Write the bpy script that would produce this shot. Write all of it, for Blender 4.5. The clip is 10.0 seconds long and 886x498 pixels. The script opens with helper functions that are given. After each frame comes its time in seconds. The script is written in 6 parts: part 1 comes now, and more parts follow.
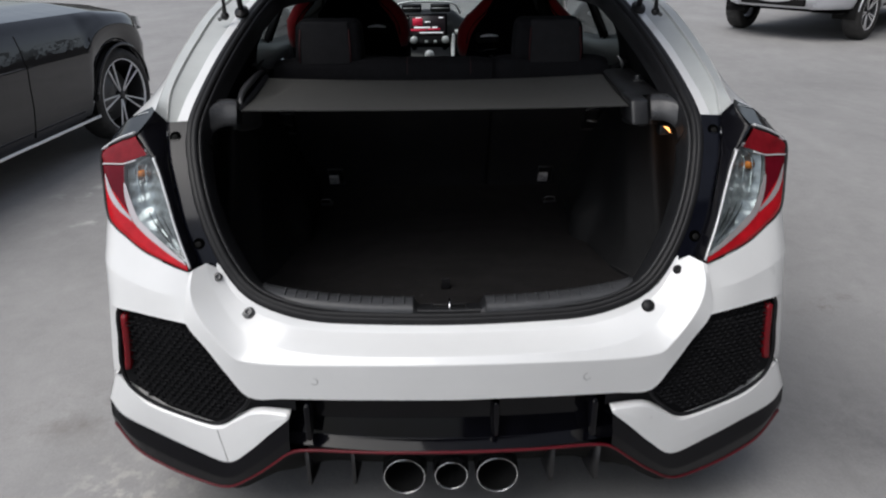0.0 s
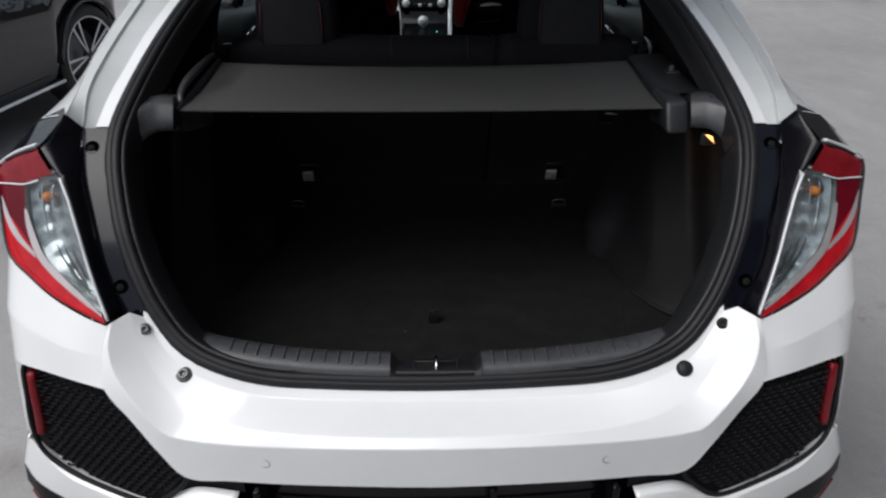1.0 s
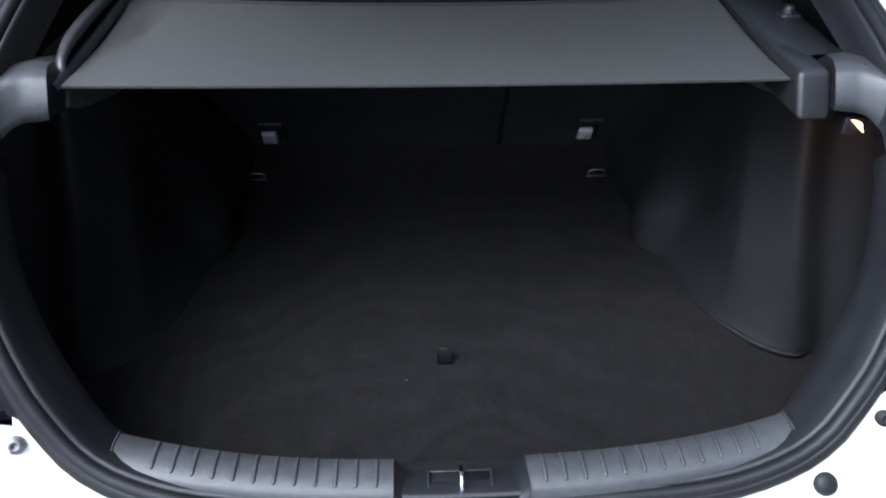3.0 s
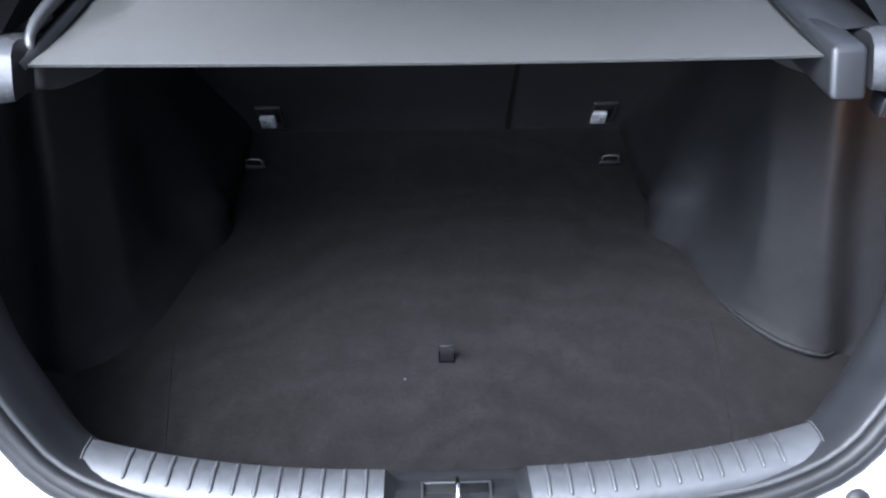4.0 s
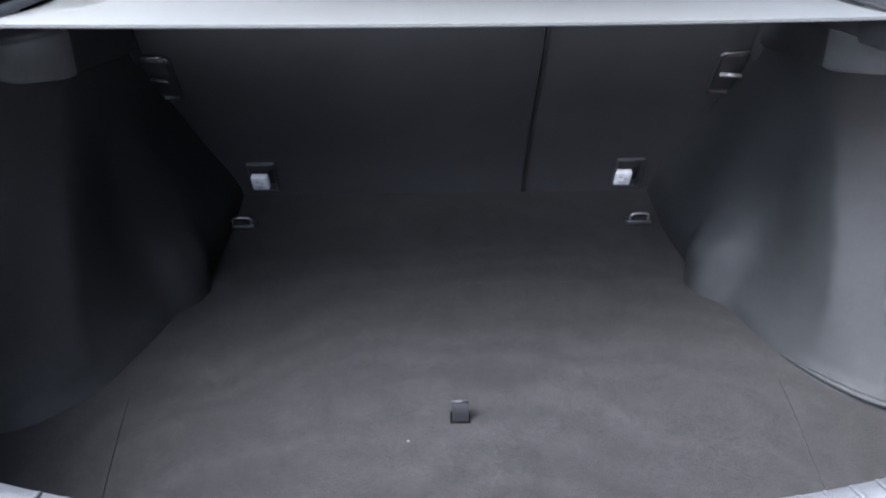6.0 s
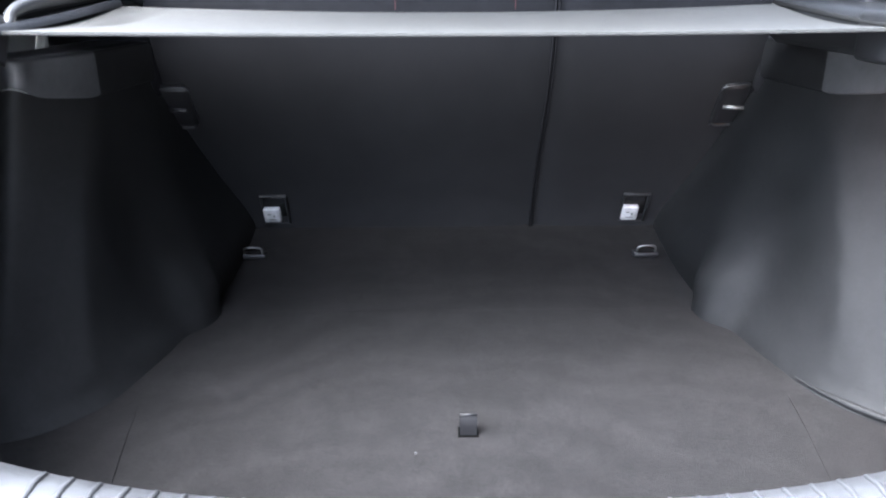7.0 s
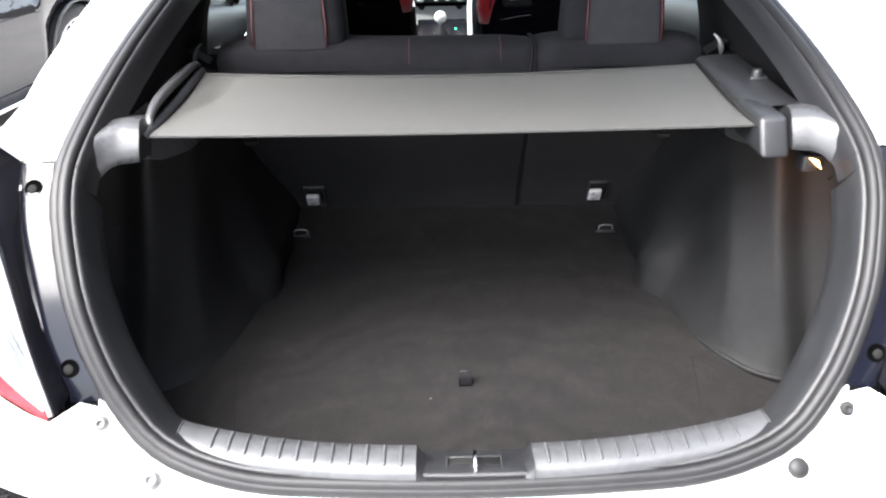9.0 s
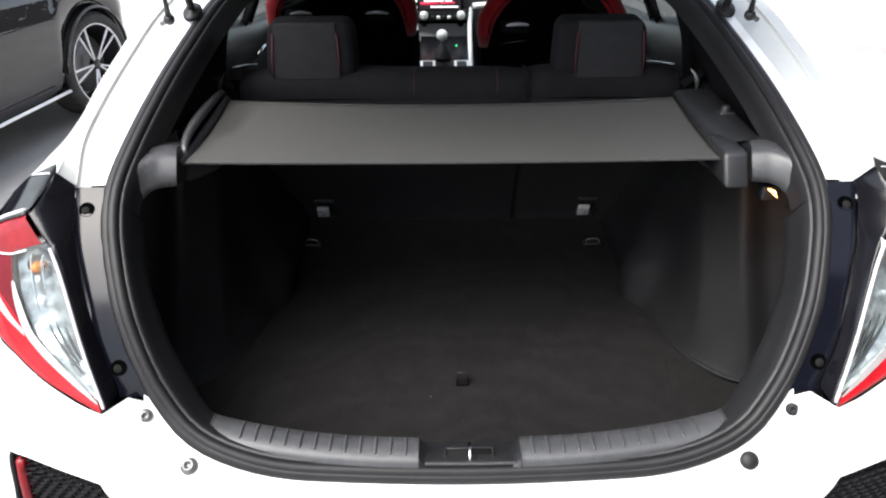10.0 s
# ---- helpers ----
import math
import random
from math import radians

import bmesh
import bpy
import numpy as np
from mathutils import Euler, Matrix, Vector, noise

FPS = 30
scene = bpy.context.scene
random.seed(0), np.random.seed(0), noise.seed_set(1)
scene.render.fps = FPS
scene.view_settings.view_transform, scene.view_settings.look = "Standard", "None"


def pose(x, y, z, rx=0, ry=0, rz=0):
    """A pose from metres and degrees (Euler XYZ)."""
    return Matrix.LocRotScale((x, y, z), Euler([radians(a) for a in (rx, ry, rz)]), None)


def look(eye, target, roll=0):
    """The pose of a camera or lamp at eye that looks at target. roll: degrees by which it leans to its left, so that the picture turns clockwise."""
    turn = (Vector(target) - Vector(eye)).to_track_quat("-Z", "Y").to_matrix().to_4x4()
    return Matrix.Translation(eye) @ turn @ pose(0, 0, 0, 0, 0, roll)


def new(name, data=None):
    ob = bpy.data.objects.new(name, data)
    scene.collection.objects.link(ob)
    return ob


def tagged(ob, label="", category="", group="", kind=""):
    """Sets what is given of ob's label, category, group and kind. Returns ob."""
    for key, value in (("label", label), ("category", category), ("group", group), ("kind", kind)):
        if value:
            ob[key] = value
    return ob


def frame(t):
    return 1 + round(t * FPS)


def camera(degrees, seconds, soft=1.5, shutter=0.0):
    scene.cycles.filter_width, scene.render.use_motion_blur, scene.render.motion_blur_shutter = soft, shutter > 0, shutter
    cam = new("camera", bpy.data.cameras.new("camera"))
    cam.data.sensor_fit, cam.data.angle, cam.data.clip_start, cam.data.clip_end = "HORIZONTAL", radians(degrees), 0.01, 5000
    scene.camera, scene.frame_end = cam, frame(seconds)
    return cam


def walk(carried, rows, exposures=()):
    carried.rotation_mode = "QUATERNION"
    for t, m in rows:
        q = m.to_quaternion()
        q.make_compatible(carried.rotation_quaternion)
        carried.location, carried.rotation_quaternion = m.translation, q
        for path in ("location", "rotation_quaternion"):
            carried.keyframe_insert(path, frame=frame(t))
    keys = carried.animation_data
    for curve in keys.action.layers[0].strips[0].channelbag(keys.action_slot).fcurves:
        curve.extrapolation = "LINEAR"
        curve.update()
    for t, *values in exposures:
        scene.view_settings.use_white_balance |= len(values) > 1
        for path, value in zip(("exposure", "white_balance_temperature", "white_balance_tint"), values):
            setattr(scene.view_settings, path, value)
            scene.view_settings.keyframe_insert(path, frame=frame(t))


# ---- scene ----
cam = camera(61.0, 10.0, soft=2.0, shutter=0.5)
PATH = [
    (0, (-0.046, -1.718, 1.614), (-0.013, 0.111, 0.806), -0.5),
    (0.5, (-0.037, -1.516, 1.623), (-0.001, 0.303, 0.794), -0.6),
    (1, (-0.009, -1.267, 1.627), (0.024, 0.506, 0.703), 0.0),
    (1.5, (0.004, -1.067, 1.607), (0.016, 0.669, 0.613), 0.5),
    (2, (-0.023, -0.887, 1.589), (-0.012, 0.808, 0.528), 0.0),
    (2.5, (-0.057, -0.732, 1.575), (0.012, 0.928, 0.463), 0.3),
    (2.7, (-0.066, -0.698, 1.573), (0.026, 0.948, 0.442), 0.6),
    (3.8, (-0.044, -0.595, 1.548), (0.010, 0.993, 0.335), 0.2),
    (4, (-0.034, -0.583, 1.527), (0.01, 1.022, 0.335), -0.1),
    (4.5, (-0.044, -0.543, 1.466), (0.016, 1.107, 0.338), 0.5),
    (5, (-0.039, -0.515, 1.382), (0.023, 1.177, 0.317), 0.7),
    (5.5, (-0.044, -0.502, 1.301), (0.011, 1.257, 0.35), 0.4),
    (5.7, (-0.045, -0.498, 1.281), (-0.002, 1.281, 0.366), -0.3),
    (6.8, (-0.043, -0.546, 1.147), (-0.015, 1.345, 0.497), -0.1),
    (7, (-0.047, -0.551, 1.165), (-0.026, 1.336, 0.505), -0.2),
    (7.5, (-0.051, -0.602, 1.302), (-0.027, 1.232, 0.505), -0.8),
    (8, (-0.073, -0.67, 1.44), (-0.033, 1.109, 0.526), -0.9),
    (8.5, (-0.081, -0.767, 1.522), (-0.049, 0.999, 0.583), -1.3),
    (9, (-0.045, -0.902, 1.568), (-0.044, 0.865, 0.63), -1.1),
    (9.5, (-0.031, -1.027, 1.635), (-0.052, 0.742, 0.702), -0.7),
    (10, (-0.05, -1.045, 1.688), (-0.044, 0.718, 0.744), -0.4),
]
EXPOSURE = [(0, 0.19, 6350, 10), (1, 0.21, 6300, 10), (1.5, 0.22, 6150, 10), (2, 0.38, 6000, 10), (2.5, 1.06, 5600, 10), (4, 3.08, 5500, 10), (5.5, 3.95, 5650, 10), (7, 4.42, 5800, 10), (7.5, 4.46, 6150, 10), (8, 4.36, 6450, 10), (8.5, 4.14, 6470, 10), (9, 3.62, 6480, 10), (9.5, 2.72, 6500, 10), (10, 1.98, 6500, 10)]
walk(cam, [(t, look(eye, target, roll)) for t, eye, target, roll in PATH], EXPOSURE)

# ---------------------------------------------------------------- world, sun
world = bpy.data.worlds.new("sky")
scene.world = world
world.use_nodes = True
wn, wl = world.node_tree.nodes, world.node_tree.links
sky = wn.new("ShaderNodeTexSky")
sky.sky_type = "NISHITA"
sky.sun_disc = False
sky.sun_elevation = radians(59)
sky.sun_rotation = radians(234)
sky.air_density, sky.dust_density, sky.ozone_density = 1.0, 3.0, 1.0
grey_sky = wn.new("ShaderNodeHueSaturation")
grey_sky.inputs["Saturation"].default_value = 0.48
wl.new(sky.outputs[0], grey_sky.inputs["Color"])
wl.new(grey_sky.outputs[0], wn["Background"].inputs["Color"])
wn["Background"].inputs["Strength"].default_value = 0.115

sun = new("sun", bpy.data.lights.new("sun", "SUN"))
sun.data.energy = 1.5
sun.data.angle = radians(50)
sun.data.color = (1.0, 0.97, 0.93)
sun.matrix_world = look((-3.4, -2.5, 7.0), (0, 0, 0))


# ---------------------------------------------------------------- materials
def mat(name, color, rough=0.5, metal=0.0, coat=0.0, spec=0.5, var=0.0, scale=8.0, bump=0.0, bump_scale=200.0, sheen=0.0, rough_var=0.0):
    """A principled surface with stains at one scale and grain or relief at another."""
    m = bpy.data.materials.new(name)
    m.use_nodes = True
    n, l = m.node_tree.nodes, m.node_tree.links
    b = n["Principled BSDF"]
    b.inputs["Base Color"].default_value = (*color, 1)
    b.inputs["Roughness"].default_value = rough
    b.inputs["Metallic"].default_value = metal
    b.inputs["Coat Weight"].default_value = coat
    b.inputs["Coat Roughness"].default_value = 0.04
    b.inputs["Specular IOR Level"].default_value = spec
    b.inputs["Sheen Weight"].default_value = sheen
    co = n.new("ShaderNodeTexCoord")
    if var or rough_var:
        a = n.new("ShaderNodeTexNoise")
        a.inputs["Scale"].default_value, a.inputs["Detail"].default_value, a.inputs["Roughness"].default_value = scale, 6, 0.65
        l.new(co.outputs["Object"], a.inputs["Vector"])
        if var:
            mix = n.new("ShaderNodeMix")
            mix.data_type = "RGBA"
            mix.inputs[6].default_value = (*[c * (1 - var) for c in color], 1)
            mix.inputs[7].default_value = (*[min(1, c * (1 + var)) for c in color], 1)
            ramp = n.new("ShaderNodeMapRange")
            ramp.inputs[1].default_value, ramp.inputs[2].default_value = 0.3, 0.7
            l.new(a.outputs["Fac"], ramp.inputs[0])
            l.new(ramp.outputs[0], mix.inputs[0])
            l.new(mix.outputs[2], b.inputs["Base Color"])
        if rough_var:
            rr = n.new("ShaderNodeMapRange")
            rr.inputs[1].default_value, rr.inputs[2].default_value = 0.3, 0.7
            rr.inputs[3].default_value, rr.inputs[4].default_value = max(0.02, rough - rough_var), min(1, rough + rough_var)
            l.new(a.outputs["Fac"], rr.inputs[0])
            l.new(rr.outputs[0], b.inputs["Roughness"])
    if bump:
        g = n.new("ShaderNodeTexNoise")
        g.inputs["Scale"].default_value, g.inputs["Detail"].default_value = bump_scale, 3
        l.new(co.outputs["Object"], g.inputs["Vector"])
        bp = n.new("ShaderNodeBump")
        bp.inputs["Strength"].default_value, bp.inputs["Distance"].default_value = bump, 0.002
        l.new(g.outputs["Fac"], bp.inputs["Height"])
        l.new(bp.outputs[0], b.inputs["Normal"])
    return m


def glass_mat(name, tint):
    """A thin pane: tinted see-through, with a gloss that grows towards grazing views from either side."""
    m = bpy.data.materials.new(name)
    m.use_nodes = True
    n, l = m.node_tree.nodes, m.node_tree.links
    n.remove(n["Principled BSDF"])
    tr, gl, lw, mx = (n.new("ShaderNode" + k) for k in ("BsdfTransparent", "BsdfGlossy", "LayerWeight", "MixShader"))
    tr.inputs[0].default_value = (*tint, 1)
    gl.inputs["Roughness"].default_value = 0.02
    lw.inputs["Blend"].default_value = 0.5
    power, rise = n.new("ShaderNodeMath"), n.new("ShaderNodeMath")
    power.operation, rise.operation = "POWER", "MULTIPLY_ADD"
    power.inputs[1].default_value = 5.0
    rise.inputs[1].default_value, rise.inputs[2].default_value = 0.92, 0.06
    l.new(lw.outputs["Facing"], power.inputs[0])
    l.new(power.outputs[0], rise.inputs[0])
    l.new(rise.outputs[0], mx.inputs[0])
    l.new(tr.outputs[0], mx.inputs[1])
    l.new(gl.outputs[0], mx.inputs[2])
    l.new(mx.outputs[0], n["Material Output"].inputs[0])
    return m


def glow_mat(name, color, strength):
    m = bpy.data.materials.new(name)
    m.use_nodes = True
    b = m.node_tree.nodes["Principled BSDF"]
    b.inputs["Base Color"].default_value = (*color, 1)
    b.inputs["Emission Color"].default_value = (*color, 1)
    b.inputs["Emission Strength"].default_value = strength
    return m


WHITE = mat("white_car_paint", (0.84, 0.845, 0.84), 0.32, coat=0.8, var=0.03, scale=3, rough_var=0.06)
GLOSS = mat("gloss_black_paint", (0.0025, 0.0025, 0.004), 0.07, spec=0.22, rough_var=0.05, var=0.3, scale=12)
PLASTIC = mat("black_grained_plastic", (0.011, 0.011, 0.0125), 0.42, bump=0.25, bump_scale=900, var=0.12, scale=6, rough_var=0.06)
TRIM = mat("dark_grey_trim_plastic", (0.0135, 0.014, 0.0155), 0.44, bump=0.3, bump_scale=900, var=0.10, scale=7, rough_var=0.06)
SILL = mat("grey_sill_plastic", (0.050, 0.0515, 0.055), 0.36, bump=0.3, bump_scale=800, var=0.12, scale=14, rough_var=0.08)
RUBBER = mat("black_rubber", (0.009, 0.009, 0.010), 0.52, spec=0.35, var=0.25, scale=20, bump=0.15, bump_scale=300)
CARPET = mat("charcoal_carpet", (0.0094, 0.0087, 0.0088), 0.95, spec=0.10, var=0.13, scale=5, bump=0.9, bump_scale=700, sheen=0.025)
LINING = mat("moulded_felt_lining", (0.0105, 0.0108, 0.0114), 0.55, spec=0.22, var=0.15, scale=6, bump=0.5, bump_scale=800, rough_var=0.06)
BACKFELT = mat("seat_back_felt", (0.016, 0.016, 0.0174), 0.9, spec=0.12, var=0.15, scale=6, bump=0.6, bump_scale=900)
COVER = mat("grey_cover_fabric", (0.058, 0.058, 0.0555), 0.60, spec=0.4, var=0.06, scale=3, bump=0.35, bump_scale=1200)
FABRIC = mat("black_seat_fabric", (0.009, 0.009, 0.0105), 0.9, spec=0.12, var=0.2, scale=30, bump=0.6, bump_scale=900)
GREYCLOTH = mat("dark_grey_seat_fabric", (0.022, 0.022, 0.024), 0.9, spec=0.15, var=0.15, scale=30, bump=0.6, bump_scale=900)
REDCLOTH = mat("red_suede", (0.33, 0.010, 0.016), 0.85, spec=0.2, var=0.15, scale=25, bump=0.4, bump_scale=700, sheen=0.3)
REDTHREAD = mat("red_thread", (0.045, 0.006, 0.008), 0.7)
# near-black that paints a hole's inner shade on an uncut surface
HOLE = mat("hole_shade_black", (0.0015, 0.0015, 0.0015), 0.9, spec=0.0)
REDPLASTIC = mat("red_pinstripe", (0.105, 0.005, 0.011), 0.40, spec=0.3, var=0.1, scale=10)
PIANO = mat("satin_black_garnish", (0.005, 0.005, 0.007), 0.22, spec=0.35, var=0.2, scale=9, rough_var=0.05)
CHANNEL = mat("gloss_black_channel", (0.004, 0.0045, 0.008), 0.12, spec=0.26, var=0.3, scale=9, rough_var=0.04)
PILLAR = mat("black_pillar_cloth", (0.007, 0.007, 0.008), 0.8, spec=0.15, var=0.15, scale=9, bump=0.4, bump_scale=800)
SATIN = mat("satin_black_plastic", (0.018, 0.0185, 0.020), 0.33, bump=0.2, bump_scale=900, var=0.08, scale=9, rough_var=0.05)
CORNER = mat("satin_grey_plastic", (0.050, 0.051, 0.054), 0.30, bump=0.2, bump_scale=900, var=0.08, scale=9, rough_var=0.05)
DOORGREY = mat("grey_door_panel", (0.034, 0.036, 0.036), 0.35, var=0.08, scale=9, bump=0.15, bump_scale=800)
REDLENS = mat("red_lamp_lens", (0.50, 0.010, 0.018), 0.12, spec=0.22, coat=0.12, var=0.25, scale=18, bump=0.10, bump_scale=160)
MIDRED = mat("red_top_lens", (0.20, 0.008, 0.014), 0.12, spec=0.22, coat=0.15, var=0.3, scale=24, bump=0.15, bump_scale=120)
DEEPRED = mat("deep_red_lamp_lens", (0.13, 0.004, 0.012), 0.12, spec=0.18, var=0.2, scale=10)
DARKRED = mat("dark_red_reflector", (0.18, 0.005, 0.010), 0.25, spec=0.3, bump=0.4, bump_scale=350)
CLEARLENS = mat("clear_lamp_lens", (0.42, 0.44, 0.46), 0.16, metal=0.75, coat=1.0, var=0.75, scale=26, bump=0.9, bump_scale=60)
CHROME = mat("chrome", (0.75, 0.75, 0.76), 0.12, metal=1.0, rough_var=0.05, scale=20)
FACET = mat("silvered_reflector", (0.52, 0.52, 0.54), 0.15, metal=0.55, rough_var=0.08, var=0.4, scale=45)
BRUSHED = mat("brushed_aluminium", (0.88, 0.88, 0.89), 0.40, metal=0.12, rough_var=0.06, scale=30, var=0.06)
SEAM = mat("pale_seam_line", (0.62, 0.62, 0.61), 0.55, var=0.1, scale=20)
# white paint greyed so that the gutter's shade sits in its colour
GUTTER = mat("shade_greyed_white_paint", (0.52, 0.54, 0.53), 0.45, coat=0.3, var=0.06, scale=9, rough_var=0.06)
HONEY = mat("matt_black_mesh", (0.014, 0.014, 0.0155), 0.70, spec=0.16, var=0.2, scale=20)
PALE = mat("pale_lamp_plastic", (0.60, 0.55, 0.56), 0.2, metal=0.45, var=0.1, scale=20)
SILVER = mat("satin_silver_plastic", (0.72, 0.73, 0.74), 0.30, metal=0.25, var=0.1, scale=15)
STEEL = mat("bolt_steel", (0.20, 0.20, 0.20), 0.45, metal=0.8, var=0.2, scale=60)
TYRE = mat("tyre_rubber", (0.034, 0.033, 0.032), 0.75, var=0.25, scale=12, bump=0.4, bump_scale=200)
ALLOY = mat("machined_alloy", (0.93, 0.93, 0.94), 0.35, metal=0.10, var=0.1, scale=25)
DARKALLOY = mat("black_alloy", (0.02, 0.02, 0.022), 0.35, metal=0.3, coat=0.4)
BLACKCAR = mat("black_car_paint", (0.002, 0.002, 0.004), 0.02, coat=0.5, spec=0.5, rough_var=0.01, scale=4, bump=1.0, bump_scale=9)
SILVERCAR = mat("pale_silver_car_paint", (0.60, 0.61, 0.64), 0.30, coat=0.8, var=0.04, scale=3)
UNDER = mat("underbody_black", (0.010, 0.010, 0.010), 0.85, spec=0.15, var=0.3, scale=5)
TINTED = glass_mat("tinted_glass", (0.12, 0.13, 0.13))
SIDEGLASS = glass_mat("side_glass", (0.27, 0.29, 0.29))
AMBER = mat("amber_bulb", (0.75, 0.22, 0.03), 0.25, spec=0.4)
GLASS = glass_mat("window_glass", (0.80, 0.86, 0.85))
BULB = glow_mat("warm_bulb", (1.0, 0.42, 0.12), 2.6)
GREENLED = glow_mat("green_indicator", (0.05, 0.9, 0.35), 1.2)
SCREEN_DARK = glow_mat("screen_dark", (0.02, 0.015, 0.018), 0.3)
SCREEN_RED = glow_mat("screen_red", (0.75, 0.03, 0.08), 0.16)
SCREEN_WHITE = glow_mat("screen_white", (0.85, 0.85, 0.88), 0.55)


def concrete_mat():
    m = mat("worn_concrete", (0.30, 0.295, 0.29), 0.82, spec=0.35)
    n, l = m.node_tree.nodes, m.node_tree.links
    b = n["Principled BSDF"]
    co = n.new("ShaderNodeTexCoord")

    def noisy(scale, detail, rough=0.6):
        a = n.new("ShaderNodeTexNoise")
        a.inputs["Scale"].default_value, a.inputs["Detail"].default_value, a.inputs["Roughness"].default_value = scale, detail, rough
        l.new(co.outputs["Object"], a.inputs["Vector"])
        return a.outputs["Fac"]

    big, mid, fine = noisy(0.30, 4), noisy(1.1, 9, 0.62), noisy(60, 4)
    ramp = n.new("ShaderNodeValToRGB")
    ramp.color_ramp.elements[0].position, ramp.color_ramp.elements[0].color = 0.30, (0.265, 0.260, 0.256, 1)
    ramp.color_ramp.elements[1].position, ramp.color_ramp.elements[1].color = 0.72, (0.375, 0.368, 0.361, 1)
    add = n.new("ShaderNodeMath")
    add.operation = "MULTIPLY_ADD"
    add.inputs[1].default_value = 0.5
    half = n.new("ShaderNodeMath")
    half.operation = "MULTIPLY"
    half.inputs[1].default_value = 0.5
    l.new(big, half.inputs[0])
    l.new(mid, add.inputs[0])
    l.new(half.outputs[0], add.inputs[2])
    l.new(add.outputs[0], ramp.inputs[0])
    # pale scuffs
    scuff = n.new("ShaderNodeMapRange")
    scuff.inputs[1].default_value, scuff.inputs[2].default_value, scuff.inputs[4].default_value = 0.64, 0.74, 0.35
    l.new(noisy(1.3, 10, 0.75), scuff.inputs[0])
    mx = n.new("ShaderNodeMix")
    mx.data_type = "RGBA"
    mx.inputs[7].default_value = (0.44, 0.43, 0.42, 1)
    l.new(scuff.outputs[0], mx.inputs[0])
    l.new(ramp.outputs[0], mx.inputs[6])
    l.new(mx.outputs[2], b.inputs["Base Color"])
    bp = n.new("ShaderNodeBump")
    bp.inputs["Strength"].default_value, bp.inputs["Distance"].default_value = 0.35, 0.004
    l.new(fine, bp.inputs["Height"])
    l.new(bp.outputs[0], b.inputs["Normal"])
    return m


CONCRETE = concrete_mat()


def stain_or_shade(m, centre, size, turn, scale, lo, hi, color):
    """Wear or painted shade of its own shape: speckles of a colour inside a soft ellipse on the ground."""
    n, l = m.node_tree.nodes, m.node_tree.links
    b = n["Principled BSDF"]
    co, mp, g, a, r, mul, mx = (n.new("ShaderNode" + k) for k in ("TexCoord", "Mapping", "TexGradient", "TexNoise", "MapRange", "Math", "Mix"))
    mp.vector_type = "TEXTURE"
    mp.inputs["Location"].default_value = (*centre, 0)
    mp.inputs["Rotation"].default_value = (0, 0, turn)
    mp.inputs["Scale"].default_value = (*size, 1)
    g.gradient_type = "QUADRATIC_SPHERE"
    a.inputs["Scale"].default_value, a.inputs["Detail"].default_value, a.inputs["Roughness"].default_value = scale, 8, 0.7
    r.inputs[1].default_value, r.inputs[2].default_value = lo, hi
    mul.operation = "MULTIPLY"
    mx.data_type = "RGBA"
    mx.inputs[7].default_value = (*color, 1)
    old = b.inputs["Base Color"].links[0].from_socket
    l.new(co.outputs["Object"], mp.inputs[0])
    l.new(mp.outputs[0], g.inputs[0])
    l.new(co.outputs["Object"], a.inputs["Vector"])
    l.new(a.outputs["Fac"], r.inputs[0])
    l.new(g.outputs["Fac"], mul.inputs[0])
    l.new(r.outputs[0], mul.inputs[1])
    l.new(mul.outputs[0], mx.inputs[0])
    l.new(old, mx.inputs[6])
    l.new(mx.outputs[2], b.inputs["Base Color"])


stain_or_shade(CONCRETE, (-2.28, 2.92), (0.70, 0.22), 1.0, 5, 0.50, 0.62, (0.62, 0.61, 0.59))
stain_or_shade(CONCRETE, (-1.95, 2.45), (0.50, 0.18), 0.8, 6, 0.52, 0.64, (0.58, 0.57, 0.55))
stain_or_shade(CONCRETE, (-1.00, 0.12), (0.45, 0.40), 0.3, 16, 0.50, 0.60, (0.50, 0.48, 0.45))
stain_or_shade(CONCRETE, (-1.25, 0.55), (0.60, 0.35), 0.5, 4, 0.45, 0.65, (0.17, 0.155, 0.14))
stain_or_shade(CONCRETE, (1.75, 1.25), (0.35, 0.12), 0.4, 7, 0.48, 0.60, (0.20, 0.18, 0.16))
# broad grey patch: shade right of the car put into the concrete's colour
stain_or_shade(CONCRETE, (1.40, 0.30), (0.90, 1.10), 0.2, 2.2, 0.30, 0.62, (0.15, 0.147, 0.15))


